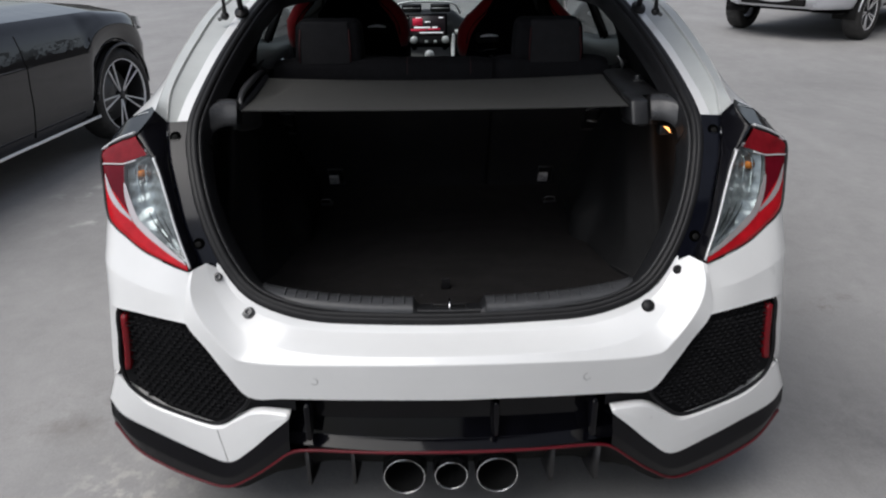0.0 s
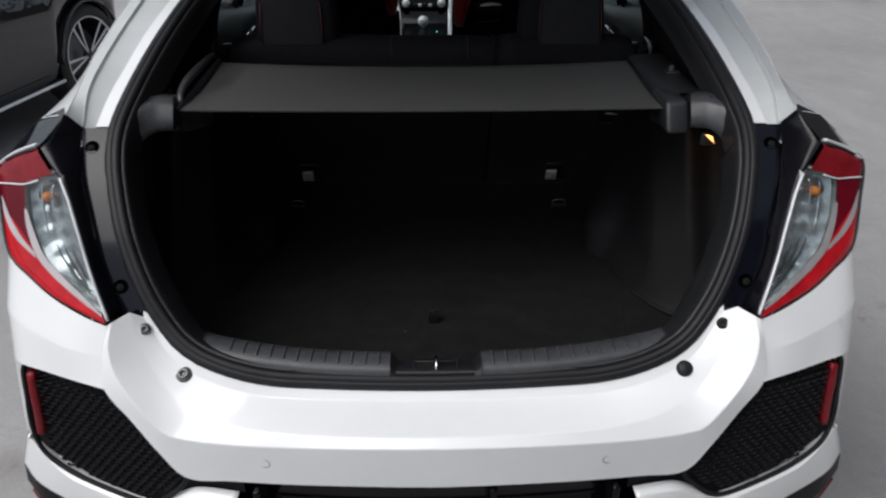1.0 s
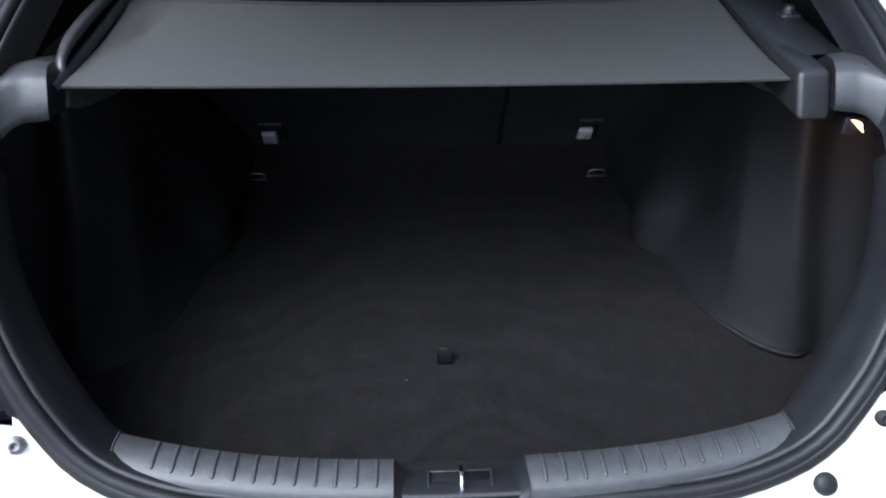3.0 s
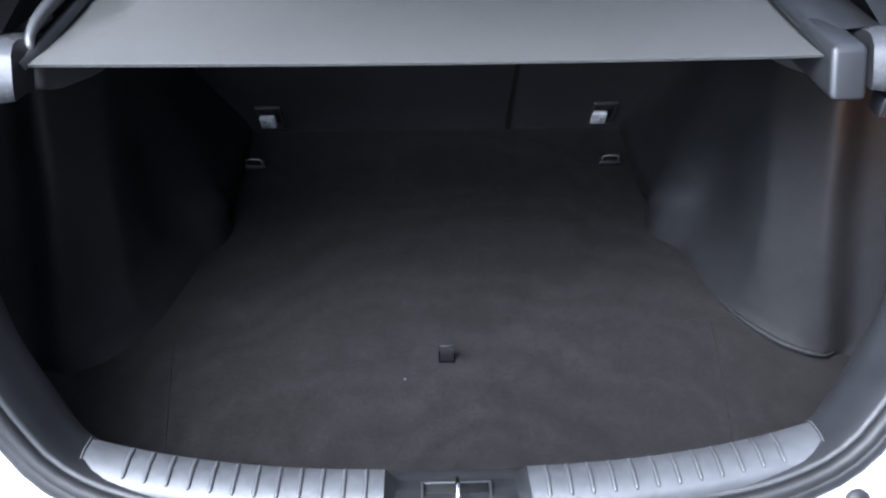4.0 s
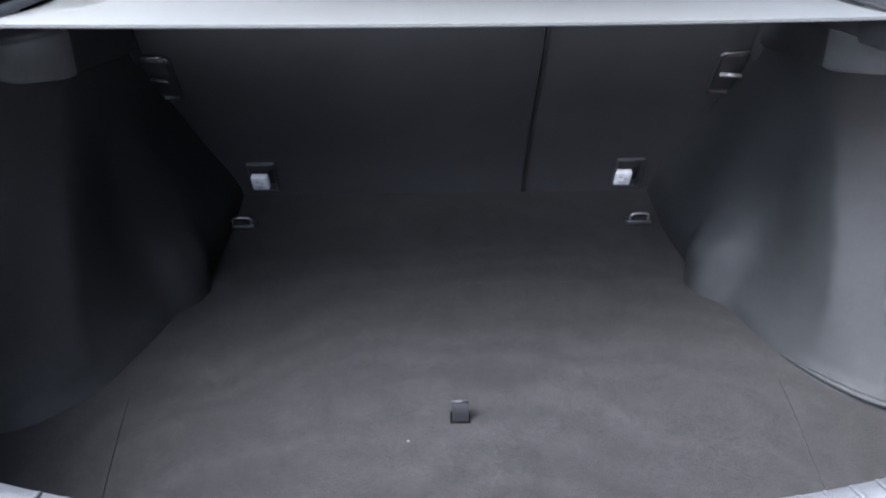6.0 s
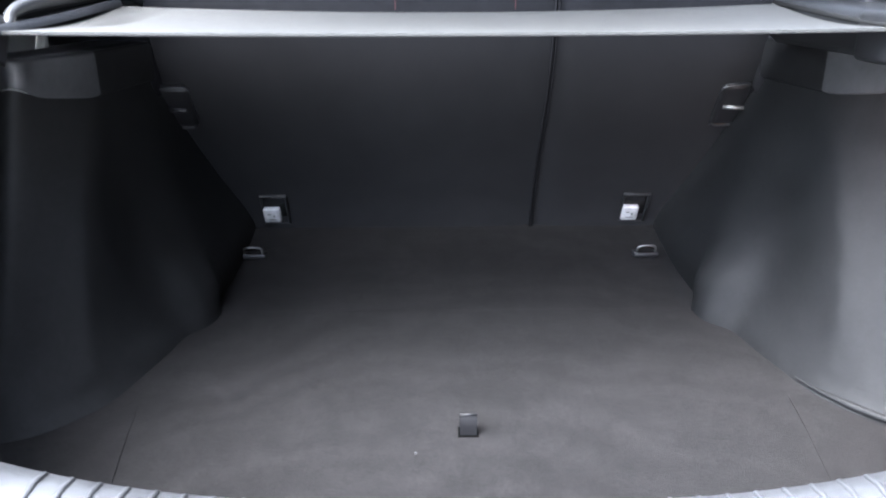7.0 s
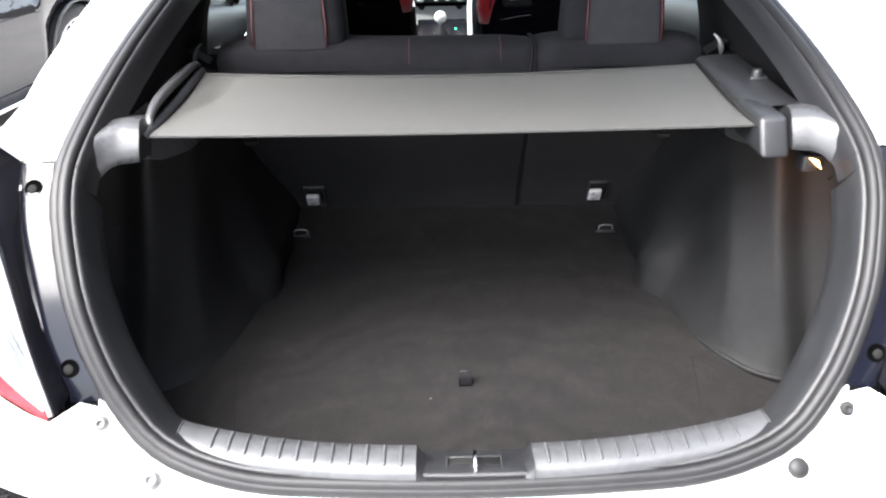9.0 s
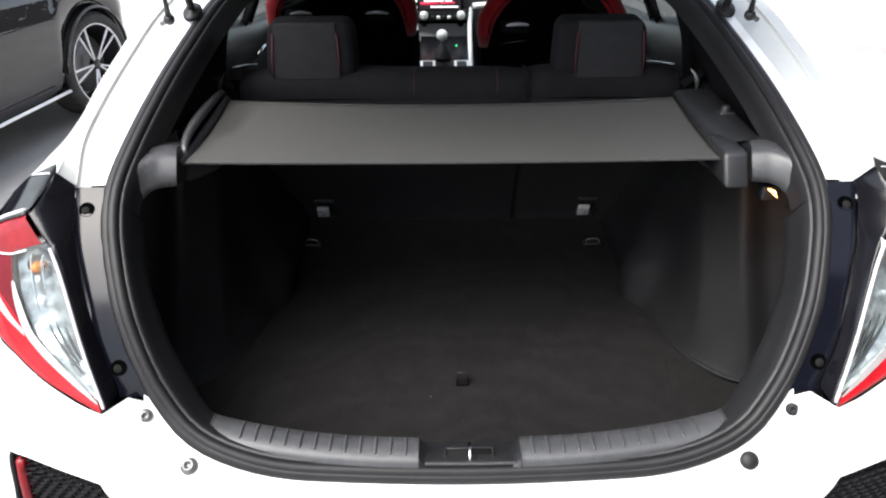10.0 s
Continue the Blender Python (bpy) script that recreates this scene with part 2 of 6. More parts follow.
def fleck(m, scale, lo, hi, stretch=(1, 1, 1)):
    """Multiplies a second, finer variation into a material's colour."""
    n, l = m.node_tree.nodes, m.node_tree.links
    b = n["Principled BSDF"]
    co, mp, a, r, mx = (n.new("ShaderNode" + k) for k in ("TexCoord", "Mapping", "TexNoise", "MapRange", "Mix"))
    mp.inputs["Scale"].default_value = stretch
    a.inputs["Scale"].default_value, a.inputs["Detail"].default_value, a.inputs["Roughness"].default_value, a.inputs["Distortion"].default_value = scale, 5, 0.7, 0.6
    r.inputs[1].default_value, r.inputs[2].default_value, r.inputs[3].default_value, r.inputs[4].default_value = 0.35, 0.65, lo, hi
    mx.data_type, mx.blend_type = "RGBA", "MULTIPLY"
    mx.inputs[0].default_value = 1.0
    old = b.inputs["Base Color"].links[0].from_socket
    l.new(co.outputs["Object"], mp.inputs[0])
    l.new(mp.outputs[0], a.inputs["Vector"])
    l.new(a.outputs["Fac"], r.inputs[0])
    l.new(old, mx.inputs[6])
    l.new(r.outputs[0], mx.inputs[7])
    l.new(mx.outputs[2], b.inputs["Base Color"])


fleck(CARPET, 16, 0.86, 1.15, (1.0, 0.6, 1.0))
fleck(CARPET, 55, 0.86, 1.14)
fleck(CARPET, 190, 0.72, 1.30)
def brush_arcs(m, centre, lo, hi):
    """Faint arcs left in a pile by sweeping round a centre."""
    n, l = m.node_tree.nodes, m.node_tree.links
    b = n["Principled BSDF"]
    co, mp, w, r, mx = (n.new("ShaderNode" + k) for k in ("TexCoord", "Mapping", "TexWave", "MapRange", "Mix"))
    mp.inputs["Location"].default_value = (-centre[0], -centre[1], 0)
    w.wave_type, w.rings_direction = "RINGS", "Z"
    w.inputs["Scale"].default_value, w.inputs["Distortion"].default_value, w.inputs["Detail"].default_value, w.inputs["Detail Scale"].default_value = 3.2, 16.0, 4.0, 1.1
    r.inputs[3].default_value, r.inputs[4].default_value = lo, hi
    mx.data_type, mx.blend_type = "RGBA", "MULTIPLY"
    mx.inputs[0].default_value = 1.0
    old = b.inputs["Base Color"].links[0].from_socket
    l.new(co.outputs["Object"], mp.inputs[0])
    l.new(mp.outputs[0], w.inputs["Vector"])
    l.new(w.outputs["Fac"], r.inputs[0])
    l.new(old, mx.inputs[6])
    l.new(r.outputs[0], mx.inputs[7])
    l.new(mx.outputs[2], b.inputs["Base Color"])


brush_arcs(CARPET, (0.05, 0.02), 0.88, 1.12)
fleck(LINING, 110, 0.85, 1.18)
fleck(LINING, 30, 0.85, 1.18)
fleck(COVER, 55, 0.93, 1.07)
fleck(SILL, 60, 0.85, 1.12)
fleck(TRIM, 35, 0.85, 1.15)
fleck(CONCRETE, 9, 0.95, 1.04)
fleck(CONCRETE, 1.6, 0.93, 1.05, (1.0, 0.35, 1.0))
fleck(CONCRETE, 120, 0.93, 1.06)
fleck(TYRE, 50, 0.8, 1.25)


# ---------------------------------------------------------------- mesh helpers
def thing(name, label, category, at=(0, 0, 0), group="", kind=""):
    ob = new(name)
    ob.location = at
    ob.empty_display_size = 0.1
    return tagged(ob, label, category, group, kind)


def part(name, bm, material, parent, label="", smooth=True):
    me = bpy.data.meshes.new(name)
    bm.to_mesh(me)
    bm.free()
    for p in me.polygons:
        p.use_smooth = smooth
    for one in material if isinstance(material, (list, tuple)) else [material]:
        me.materials.append(one)
    ob = new(name, me)
    if parent is not None:
        ob.parent = parent
        if parent.parent is None:
            ob.matrix_parent_inverse = Matrix.Translation(parent.location).inverted()
    return tagged(ob, label)


def spline(pts, n, closed=False):
    """n points evenly along a Catmull-Rom curve through pts."""
    P = [Vector(p) for p in pts]
    k = len(P)
    fine = []
    for i in range(k if closed else k - 1):
        a, b = P[i], P[(i + 1) % k]
        p0 = P[i - 1] if closed or i else a + (a - b)
        p3 = P[(i + 2) % k] if closed or i + 2 < k else b + (b - a)
        for j in range(10):
            t = j / 10
            fine.append(0.5 * (2 * a + (b - p0) * t + (2 * p0 - 5 * a + 4 * b - p3) * t * t + (3 * a - p0 - 3 * b + p3) * t**3))
    fine.append(P[0] if closed else P[-1])
    run = [0.0]
    for a, b in zip(fine, fine[1:]):
        run.append(run[-1] + (b - a).length)
    out, i = [], 0
    for j in range(n):
        want = run[-1] * j / (n if closed else n - 1)
        while i < len(run) - 2 and run[i + 1] < want:
            i += 1
        f = (want - run[i]) / max(1e-9, run[i + 1] - run[i])
        out.append(fine[i].lerp(fine[i + 1], min(1, max(0, f))))
    return out


def mirror(pts):
    return [(-p[0], p[1], p[2]) for p in pts]


def both(half):
    """A curve over the whole width from its right half, which begins at the middle."""
    return mirror(half[:0:-1]) + list(half)


def sheet(rows, closed=False, thick=None):
    """Faces between rows of points. thick: a vector by which the rim is folded back."""
    bm = bmesh.new()
    V = [[bm.verts.new(p) for p in row] for row in rows]
    for a, b in zip(V, V[1:]):
        m = len(a)
        for j in range(m if closed else m - 1):
            q = (a[j], a[(j + 1) % m], b[(j + 1) % m], b[j])
            if len({v.co.to_tuple(6) for v in q}) > 2:
                try:
                    bm.faces.new(q)
                except ValueError:
                    pass
    if thick is not None:
        t = Vector(thick)
        rim = V[0] + [r[-1] for r in V[1:]] + V[-1][-2::-1] + [r[0] for r in V[-2:0:-1]]
        back = [bm.verts.new(v.co + t) for v in rim]
        for j in range(len(rim)):
            try:
                bm.faces.new((rim[j], back[j], back[(j + 1) % len(rim)], rim[(j + 1) % len(rim)]))
            except ValueError:
                pass
    bmesh.ops.recalc_face_normals(bm, faces=bm.faces)
    return bm


def loft(curves, n=24, steps=(0.0, 0.5), closed=False, thick=None, bulge=None):
    """A sheet over curves, each resampled to n points, with rows at the given fractions between them."""
    C = [spline(c, n, closed) for c in curves]
    rows = []
    for a, b in zip(C, C[1:]):
        for s in steps:
            row = [p.lerp(q, s) for p, q in zip(a, b)]
            if bulge is not None:
                row = [p + Vector(bulge) * (4 * s * (1 - s)) for p in row]
            rows.append(row)
    rows.append(C[-1])
    return sheet(rows, closed, thick)


CREASED = (0.0, 0.05, 0.35, 0.65, 0.95)


def tube(path, r, sides=10, n=None, cap=True, closed=False, flat=1.0):
    """A round bar along a path; r may be a list."""
    P = spline(path, n, closed) if n else [Vector(p) for p in path]
    R = list(r) if isinstance(r, (list, tuple)) else [r] * len(P)
    if len(R) != len(P):
        R = [float(v) for v in np.interp(np.linspace(0, 1, len(P)), np.linspace(0, 1, len(R)), R)]
    bm = bmesh.new()
    rings, up = [], None
    for i, p in enumerate(P):
        a, b = P[i - 1 if i or closed else 0], P[(i + 1) % len(P) if closed or i + 1 < len(P) else i]
        d = (b - a).normalized()
        if up is None:
            up = d.orthogonal().normalized()
        up = (up - d * up.dot(d)).normalized()
        side = d.cross(up)
        rings.append([bm.verts.new(p + (up * math.cos(k * math.tau / sides) * flat + side * math.sin(k * math.tau / sides)) * R[i]) for k in range(sides)])
    for i in range(len(rings) if closed else len(rings) - 1):
        a, b = rings[i], rings[(i + 1) % len(rings)]
        for k in range(sides):
            bm.faces.new((a[k], a[(k + 1) % sides], b[(k + 1) % sides], b[k]))
    if cap and not closed:
        bm.faces.new(rings[0][::-1])
        bm.faces.new(rings[-1])
    bmesh.ops.recalc_face_normals(bm, faces=bm.faces)
    return bm


def box(x0, x1, y0, y1, z0, z1, bevel=0.004, seg=2, m=None):
    bm = bmesh.new()
    bmesh.ops.create_cube(bm, size=1)
    for v in bm.verts:
        v.co = Vector(((x0, x1)[v.co.x > 0], (y0, y1)[v.co.y > 0], (z0, z1)[v.co.z > 0]))
    if bevel:
        bmesh.ops.bevel(bm, geom=bm.edges[:], offset=bevel, segments=seg, profile=0.5, affect="EDGES")
    if m is not None:
        bm.transform(m)
    return bm


def lathe(profile, m, sides=32):
    """A turned shape: (radius, height) pairs round the local z axis, laid by m."""
    bm = bmesh.new()
    rings = [[bm.verts.new((r * math.cos(k * math.tau / sides), r * math.sin(k * math.tau / sides), h)) for k in range(sides)] for r, h in profile]
    for a, b in zip(rings, rings[1:]):
        for k in range(sides):
            bm.faces.new((a[k], a[(k + 1) % sides], b[(k + 1) % sides], b[k]))
    bmesh.ops.remove_doubles(bm, verts=bm.verts, dist=1e-5)
    bmesh.ops.recalc_face_normals(bm, faces=bm.faces)
    bm.transform(m)
    return bm


def join(*bms):
    out = bmesh.new()
    for b in bms:
        me = bpy.data.meshes.new("tmp")
        b.to_mesh(me)
        b.free()
        out.from_mesh(me)
        bpy.data.meshes.remove(me)
    return out


def facing(p, normal):
    """A pose at p whose z axis looks along normal."""
    return Matrix.Translation(p) @ Vector(normal).to_track_quat("Z", "Y").to_matrix().to_4x4()


# ---------------------------------------------------------------- ground
gb = bmesh.new()
bmesh.ops.create_grid(gb, x_segments=8, y_segments=8, size=300)
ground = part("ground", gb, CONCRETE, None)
tagged(ground, "worn grey concrete yard with faint stains and shade painted in beside the car", "ground", kind="structure")

BRICK = mat("dull_rendered_wall", (0.07, 0.069, 0.067), 0.9, var=0.25, scale=0.6, bump=0.4, bump_scale=20)
# out-of-view walls added to block sky light and shape reflections
for nm, dims in (("unseen_wall_east", (10.6, 11.0, -10.4, 9.0, 0, 13)), ("unseen_wall_northeast", (10.6, 11.0, 9.0, 32, 0, 3.4)), ("unseen_wall_south", (0.6, 10.6, -10.4, -10.0, 0, 13)), ("unseen_wall_north", (-40, 10.6, 31.6, 32, 0, 2.6)), ("unseen_wall_west", (-40.4, -40.0, -30, 32, 0, 2.2))):
    tagged(part(nm, box(*dims, 0.02), BRICK, None, smooth=False), "plain dull grey wall, unseen, added to shape light and reflections", "wall", kind="structure")


# ---------------------------------------------------------------- the white hatchback: opening
PROFILE = ((0.30, -0.20), (0.69, -0.02), (0.772, 0.035), (0.85, 0.075), (0.95, 0.135), (1.082, 0.255), (1.15, 0.36), (1.25, 0.60), (1.38, 1.03), (1.42, 1.10), (1.5, 1.12))


def lip_y(z):
    """How far forward the hatch opening lies at a height."""
    return float(np.interp(z, [a for a, _ in PROFILE], [b for _, b in PROFILE]))


HALF_RING = [(0.0, 0.660), (0.13, 0.662), (0.24, 0.666), (0.335, 0.672), (0.416, 0.688), (0.49, 0.713), (0.538, 0.743), (0.568, 0.774), (0.600, 0.820), (0.631, 0.880), (0.656, 0.945), (0.678, 1.008),
             (0.691, 1.065), (0.696, 1.115), (0.685, 1.172), (0.668, 1.235), (0.650, 1.29), (0.626, 1.345), (0.580, 1.392), (0.45, 1.418), (0.24, 1.426), (0.0, 1.428)]
ring_half = [(x, lip_y(z), z) for x, z in HALF_RING]
RING = spline(ring_half + mirror(ring_half[-2:0:-1]), 150, closed=True)


def ring_offset(a, d):
    """The opening's edge moved a inward and d into the car."""
    out = []
    for i, p in enumerate(RING):
        t = (RING[(i + 1) % len(RING)] - RING[i - 1]).normalized()
        slope = (lip_y(p.z + 0.03) - lip_y(p.z - 0.03)) / 0.06
        nrm = Vector((0, -1, slope)).normalized()
        inward = nrm.cross(t).normalized()
        if inward.dot(Vector((0, lip_y(1.05), 1.05)) - p) < 0:
            inward = -inward
        out.append(p + inward * a - nrm * d)
    return out


def ring_at(z, sx=1):
    x = float(np.interp(z, [b for _, b in HALF_RING], [a for a, _ in HALF_RING]))
    return (sx * x, lip_y(z), z)


car = thing("hatchback_car", "white five-door hatchback with its tailgate open, black and red rear trim", "car")

part("door_seal", sheet([ring_offset(a, d) for a, d in ((-0.004, 0.02), (-0.0045, 0.003), (-0.002, -0.003), (0.003, -0.0062), (0.010, -0.0070), (0.0135, -0.0062), (0.0145, -0.0050), (0.0155, -0.0060), (0.022, -0.0058), (0.027, -0.003), (0.029, 0.003), (0.030, 0.02))], closed=True), RUBBER, car, "black rubber seal round the boot opening")
part("opening_flange", sheet([ring_offset(a, d) for a, d in ((-0.008, 0.006), (-0.0060, 0.006), (-0.005, 0.012), (0.0, 0.02))], closed=True), GLOSS, car)
SURROUND = ((0.029, 0.006), (0.033, 0.003), (0.037, 0.010), (0.040, 0.035), (0.043, 0.070), (0.046, 0.090), (0.030, 0.120))
UP0, UP1 = max(i for i in range(75) if RING[i].z < 1.106), min(i for i in range(75, 150) if RING[i].z < 1.106)
part("opening_trim", sheet([(lambda r: r[UP1:] + r[:UP0 + 1])(ring_offset(a, d)) for a, d in SURROUND]), TRIM, car, "dark grained plastic surround inside the seal")
part("pillar_garnish", sheet([ring_offset(a, d)[UP0:UP1 + 1] for a, d in ((0.029, 0.006), (0.033, 0.003), (0.037, 0.008), (0.041, 0.030), (0.043, 0.045), (0.048, 0.058))]), PLASTIC, car, "smooth satin plastic surround of the upper opening")

# ---------------------------------------------------------------- bumper
C0 = [(x, lip_y(z), z) for x, z in ((0, 0.660), (0.13, 0.662), (0.25, 0.6665), (0.35, 0.674), (0.43, 0.692), (0.495, 0.7155), (0.54, 0.7445), (0.570, 0.777), (0.597, 0.815))]
C05 = [(x, y - 0.014, z - 0.017 - 0.004 * x / 0.6) for x, y, z in C0]
C1 = [(0, -0.150, 0.634), (0.15, -0.147, 0.634), (0.30, -0.132, 0.632), (0.40, -0.108, 0.632), (0.47, -0.080, 0.638), (0.53, -0.052, 0.665), (0.573, -0.022, 0.710), (0.603, 0.005, 0.765), (0.618, 0.032, 0.812)]
C2 = [(0, -0.167, 0.622), (0.16, -0.162, 0.620), (0.33, -0.144, 0.612), (0.44, -0.124, 0.605), (0.520, -0.106, 0.604), (0.548, -0.100, 0.616), (0.600, -0.078, 0.672), (0.636, -0.052, 0.722), (0.649, -0.028, 0.768), (0.645, 0.004, 0.806)]
C3 = [(0, -0.156, 0.512), (0.16, -0.150, 0.511), (0.30, -0.137, 0.506), (0.42, -0.118, 0.498), (0.515, -0.101, 0.492), (0.565, -0.092, 0.553), (0.615, -0.073, 0.621), (0.664, -0.052, 0.684), (0.663, -0.030, 0.745), (0.655, -0.002, 0.802)]
bumper = part("rear_bumper", loft([both(c) for c in (C0, C05, C1, C2, C3)], 97, CREASED), WHITE, car, "white painted rear bumper with a folded crease")
part("bumper_underlip", loft([both(C3), both([(x, y + 0.03, z - 0.004) for x, y, z in C3])], 81, (0.0,)), GLOSS, bumper)


def stud(name, p, nrm, r, material, parent, hollow=True):
    prof = [(0, 0.004), (r * 0.30, 0.004), (r * 0.34, 0.009), (r * 0.62, 0.009), (r * 0.68, 0.004), (r * 0.9, 0.004), (r, 0.0), (r, -0.006)]
    if not hollow:
        prof = [(0, 0.011), (r * 0.7, 0.010), (r * 0.92, 0.006), (r, 0.0), (r, -0.006)]
    part(name, lathe(prof, facing(p, nrm), 24), material, parent)


UPN = (0.0, -0.62, 0.78)
stud("bolt", (-0.592, 0.026, 0.775), (0.25, -0.75, 0.6), 0.0125, STEEL, bumper)
stud("bolt", (0.592, 0.026, 0.775), (-0.25, -0.75, 0.6), 0.0125, RUBBER, bumper)
stud("rubber_stop", (-0.513, -0.018, 0.694), UPN, 0.0175, STEEL, bumper)
stud("rubber_stop", (0.511, -0.018, 0.694), UPN, 0.0175, RUBBER, bumper, hollow=False)
for sx in (-1, 1):
    p = (sx * 0.341, -0.1362, 0.562)
    sensor = part("parking_sensor", lathe([(0, 0.0004), (0.0086, 0.0004), (0.0090, -0.0012), (0.0098, -0.0012), (0.0102, 0.0002), (0.0108, -0.004)], facing(p, (sx * 0.2, -1, -0.08)), 24), WHITE, bumper)
    part("sensor_ring", tube([facing(p, (sx * 0.2, -1, -0.08)) @ Vector((0.0104 * math.cos(k * math.tau / 24), 0.0104 * math.sin(k * math.tau / 24), 0.0004)) for k in range(24)], 0.0009, 5, closed=True), STEEL, sensor)

# corner skins between the tail lamps and the grilles, and on along the sides
LB = [(0.655, -0.002, 0.802), (0.70, 0.014, 0.812), (0.778, 0.056, 0.833), (0.835, 0.092, 0.862), (0.881, 0.127, 0.890), (0.910, 0.20, 0.925), (0.925, 0.32, 0.945), (0.93, 0.50, 0.95)]
GT = [(0.664, -0.052, 0.684), (0.75, -0.018, 0.686), (0.82, 0.012, 0.688), (0.868, 0.034, 0.688), (0.905, 0.080, 0.685), (0.930, 0.18, 0.682), (0.938, 0.32, 0.68), (0.94, 0.50, 0.68)]
GO = [(0.868, 0.034, 0.688), (0.876, 0.031, 0.60), (0.890, 0.033, 0.51), (0.908, 0.040, 0.478)]
RL = [(0.42, -0.130, 0.338), (0.48, -0.116, 0.285), (0.54, -0.102, 0.235), (0.615, -0.080, 0.188), (0.71, -0.050, 0.195), (0.80, -0.015, 0.212), (0.885, 0.024, 0.24), (0.955, 0.070, 0.298)]
BT = [(0.411, -0.134, 0.456), (0.50, -0.116, 0.453), (0.56, -0.099, 0.418), (0.617, -0.083, 0.384), (0.72, -0.047, 0.394), (0.815, -0.010, 0.412), (0.872, 0.020, 0.447), (0.910, 0.045, 0.484)]
BB = [(0.413, -0.136, 0.449), (0.47, -0.128, 0.395), (0.53, -0.113, 0.333), (0.596, -0.093, 0.281), (0.69, -0.057, 0.294), (0.80, -0.012, 0.319), (0.910, 0.035, 0.348), (0.952, 0.065, 0.385)]
for sx in (-1, 1):
    M = (lambda c: c) if sx > 0 else mirror
    part("bumper_corner", loft([M(LB), M([((a[0] + b[0]) / 2 + (0.008 if k else 0.0), (a[1] + b[1]) / 2 - (0.006 if k else 0.0), (a[2] + b[2]) / 2) for k, (a, b) in enumerate(zip(LB, GT))]), M(GT)], 40, CREASED), WHITE, car)
    side = [GO, [(0.905, 0.080, 0.685), (0.916, 0.080, 0.60), (0.928, 0.082, 0.51), (0.935, 0.085, 0.44)], [(0.938, 0.32, 0.68), (0.943, 0.32, 0.60), (0.946, 0.32, 0.51), (0.948, 0.32, 0.42)], [(0.94, 0.5, 0.68), (0.943, 0.5, 0.60), (0.946, 0.5, 0.51), (0.948, 0.5, 0.42)]]
    part("bumper_side", loft([M(c) for c in side], 18, CREASED), WHITE, car)
    # blade under the grille
    mid = [((a[0] + b[0]) / 2, (a[1] + b[1]) / 2 - 0.001, (a[2] + b[2]) / 2) for a, b in zip(BT, BB)]
    blade = part("bumper_blade", loft([M(c) for c in (BT, mid, BB)], 44, CREASED, thick=(0, 0.03, 0)), WHITE, car, "white bumper blade under the side grille")
    part("blade_side", loft([M([BT[-1], (0.935, 0.062, 0.435), BB[-1]]), M([(0.944, 0.12, 0.47), (0.956, 0.12, 0.42), (0.962, 0.13, 0.37)]), M([(0.946, 0.5, 0.42), (0.95, 0.5, 0.40), (0.953, 0.5, 0.36)])], 10), WHITE, blade)
    if sx < 0:
        part("panel_gap", tube(M([(a[0] + (b[0] - a[0]) * f, a[1] + (b[1] - a[1]) * f - 0.0012, a[2] + (b[2] - a[2]) * f) for a, b in ((BT[3], BB[3]),) for f in (0.03, 0.35, 0.65, 0.97)]), 0.0007, 5), STEEL, blade)
    # skirt with the red line
    skirt = part("bumper_skirt", loft([M(BB), M([((a[0] * 0.45 + b[0] * 0.55), (a[1] + b[1]) / 2 - 0.008, a[2] * 0.45 + b[2] * 0.55) for a, b in zip(BB, RL)]), M(RL)], 44, CREASED), GLOSS, car, "gloss black lower skirt")
    part("skirt_side", loft([M([BB[-1], RL[-1]]), M([(0.962, 0.13, 0.37), (0.965, 0.13, 0.29)]), M([(0.953, 0.5, 0.36), (0.955, 0.5, 0.28)])], 6), GLOSS, skirt)
    # grille: recessed backing, slats, frame, reflector
    gx = lambda x, z: max(-0.165 + 0.24 * x * x, 0.4 * (x - 0.654) + 0.45 * (z - 0.804))
    top = [(0.40, 0.50), (0.515, 0.495), (0.60, 0.603), (0.664, 0.687), (0.76, 0.689), (0.868, 0.690)]
    bot = [(0.40, 0.45), (0.50, 0.445), (0.56, 0.412), (0.617, 0.378), (0.74, 0.392), (0.90, 0.46)]
    grille = part("side_grille", loft([M([(x, gx(x, z) + 0.026, z) for x, z in top]), M([(x, gx(x, z) + 0.026, z) for x, z in bot])], 20, (0, 0.25, 0.5, 0.75)), HONEY, car, "black honeycomb grille in the bumper corner")
    edge = [(0.517, 0.492), (0.565, 0.553), (0.615, 0.621), (0.662, 0.680), (0.70, 0.684), (0.78, 0.685), (0.862, 0.685), (0.872, 0.60), (0.884, 0.515), (0.868, 0.452), (0.80, 0.415), (0.70, 0.394), (0.622, 0.388), (0.565, 0.425)]
    part("grille_frame", tube(M([(x, gx(x, z) + 0.008, z) for x, z in edge]), 0.0055, 8, 90, closed=True), HONEY, grille)

    def inside(x, z):
        hit = False
        for (x1, z1), (x2, z2) in zip(edge, edge[1:] + edge[:1]):
            if (z1 > z) != (z2 > z) and x < x1 + (z - z1) / (z2 - z1) * (x2 - x1):
                hit = not hit
        return hit

    cells = []
    h = 0.0135
    for r in range(26):
        for c in range(24):
            x, z = 0.515 + (c + 0.5 * (r % 2)) * h * 1.55, 0.385 + r * h * 0.92
            if inside(x, z) and inside(x + 0.014, z) and inside(x - 0.014, z) and inside(x, z - 0.014) and inside(x, z + 0.010) and x < 0.842:
                cells.append((x, z))
    hb = bmesh.new()
    for x, z in cells:
        y = gx(x, z) + 0.014
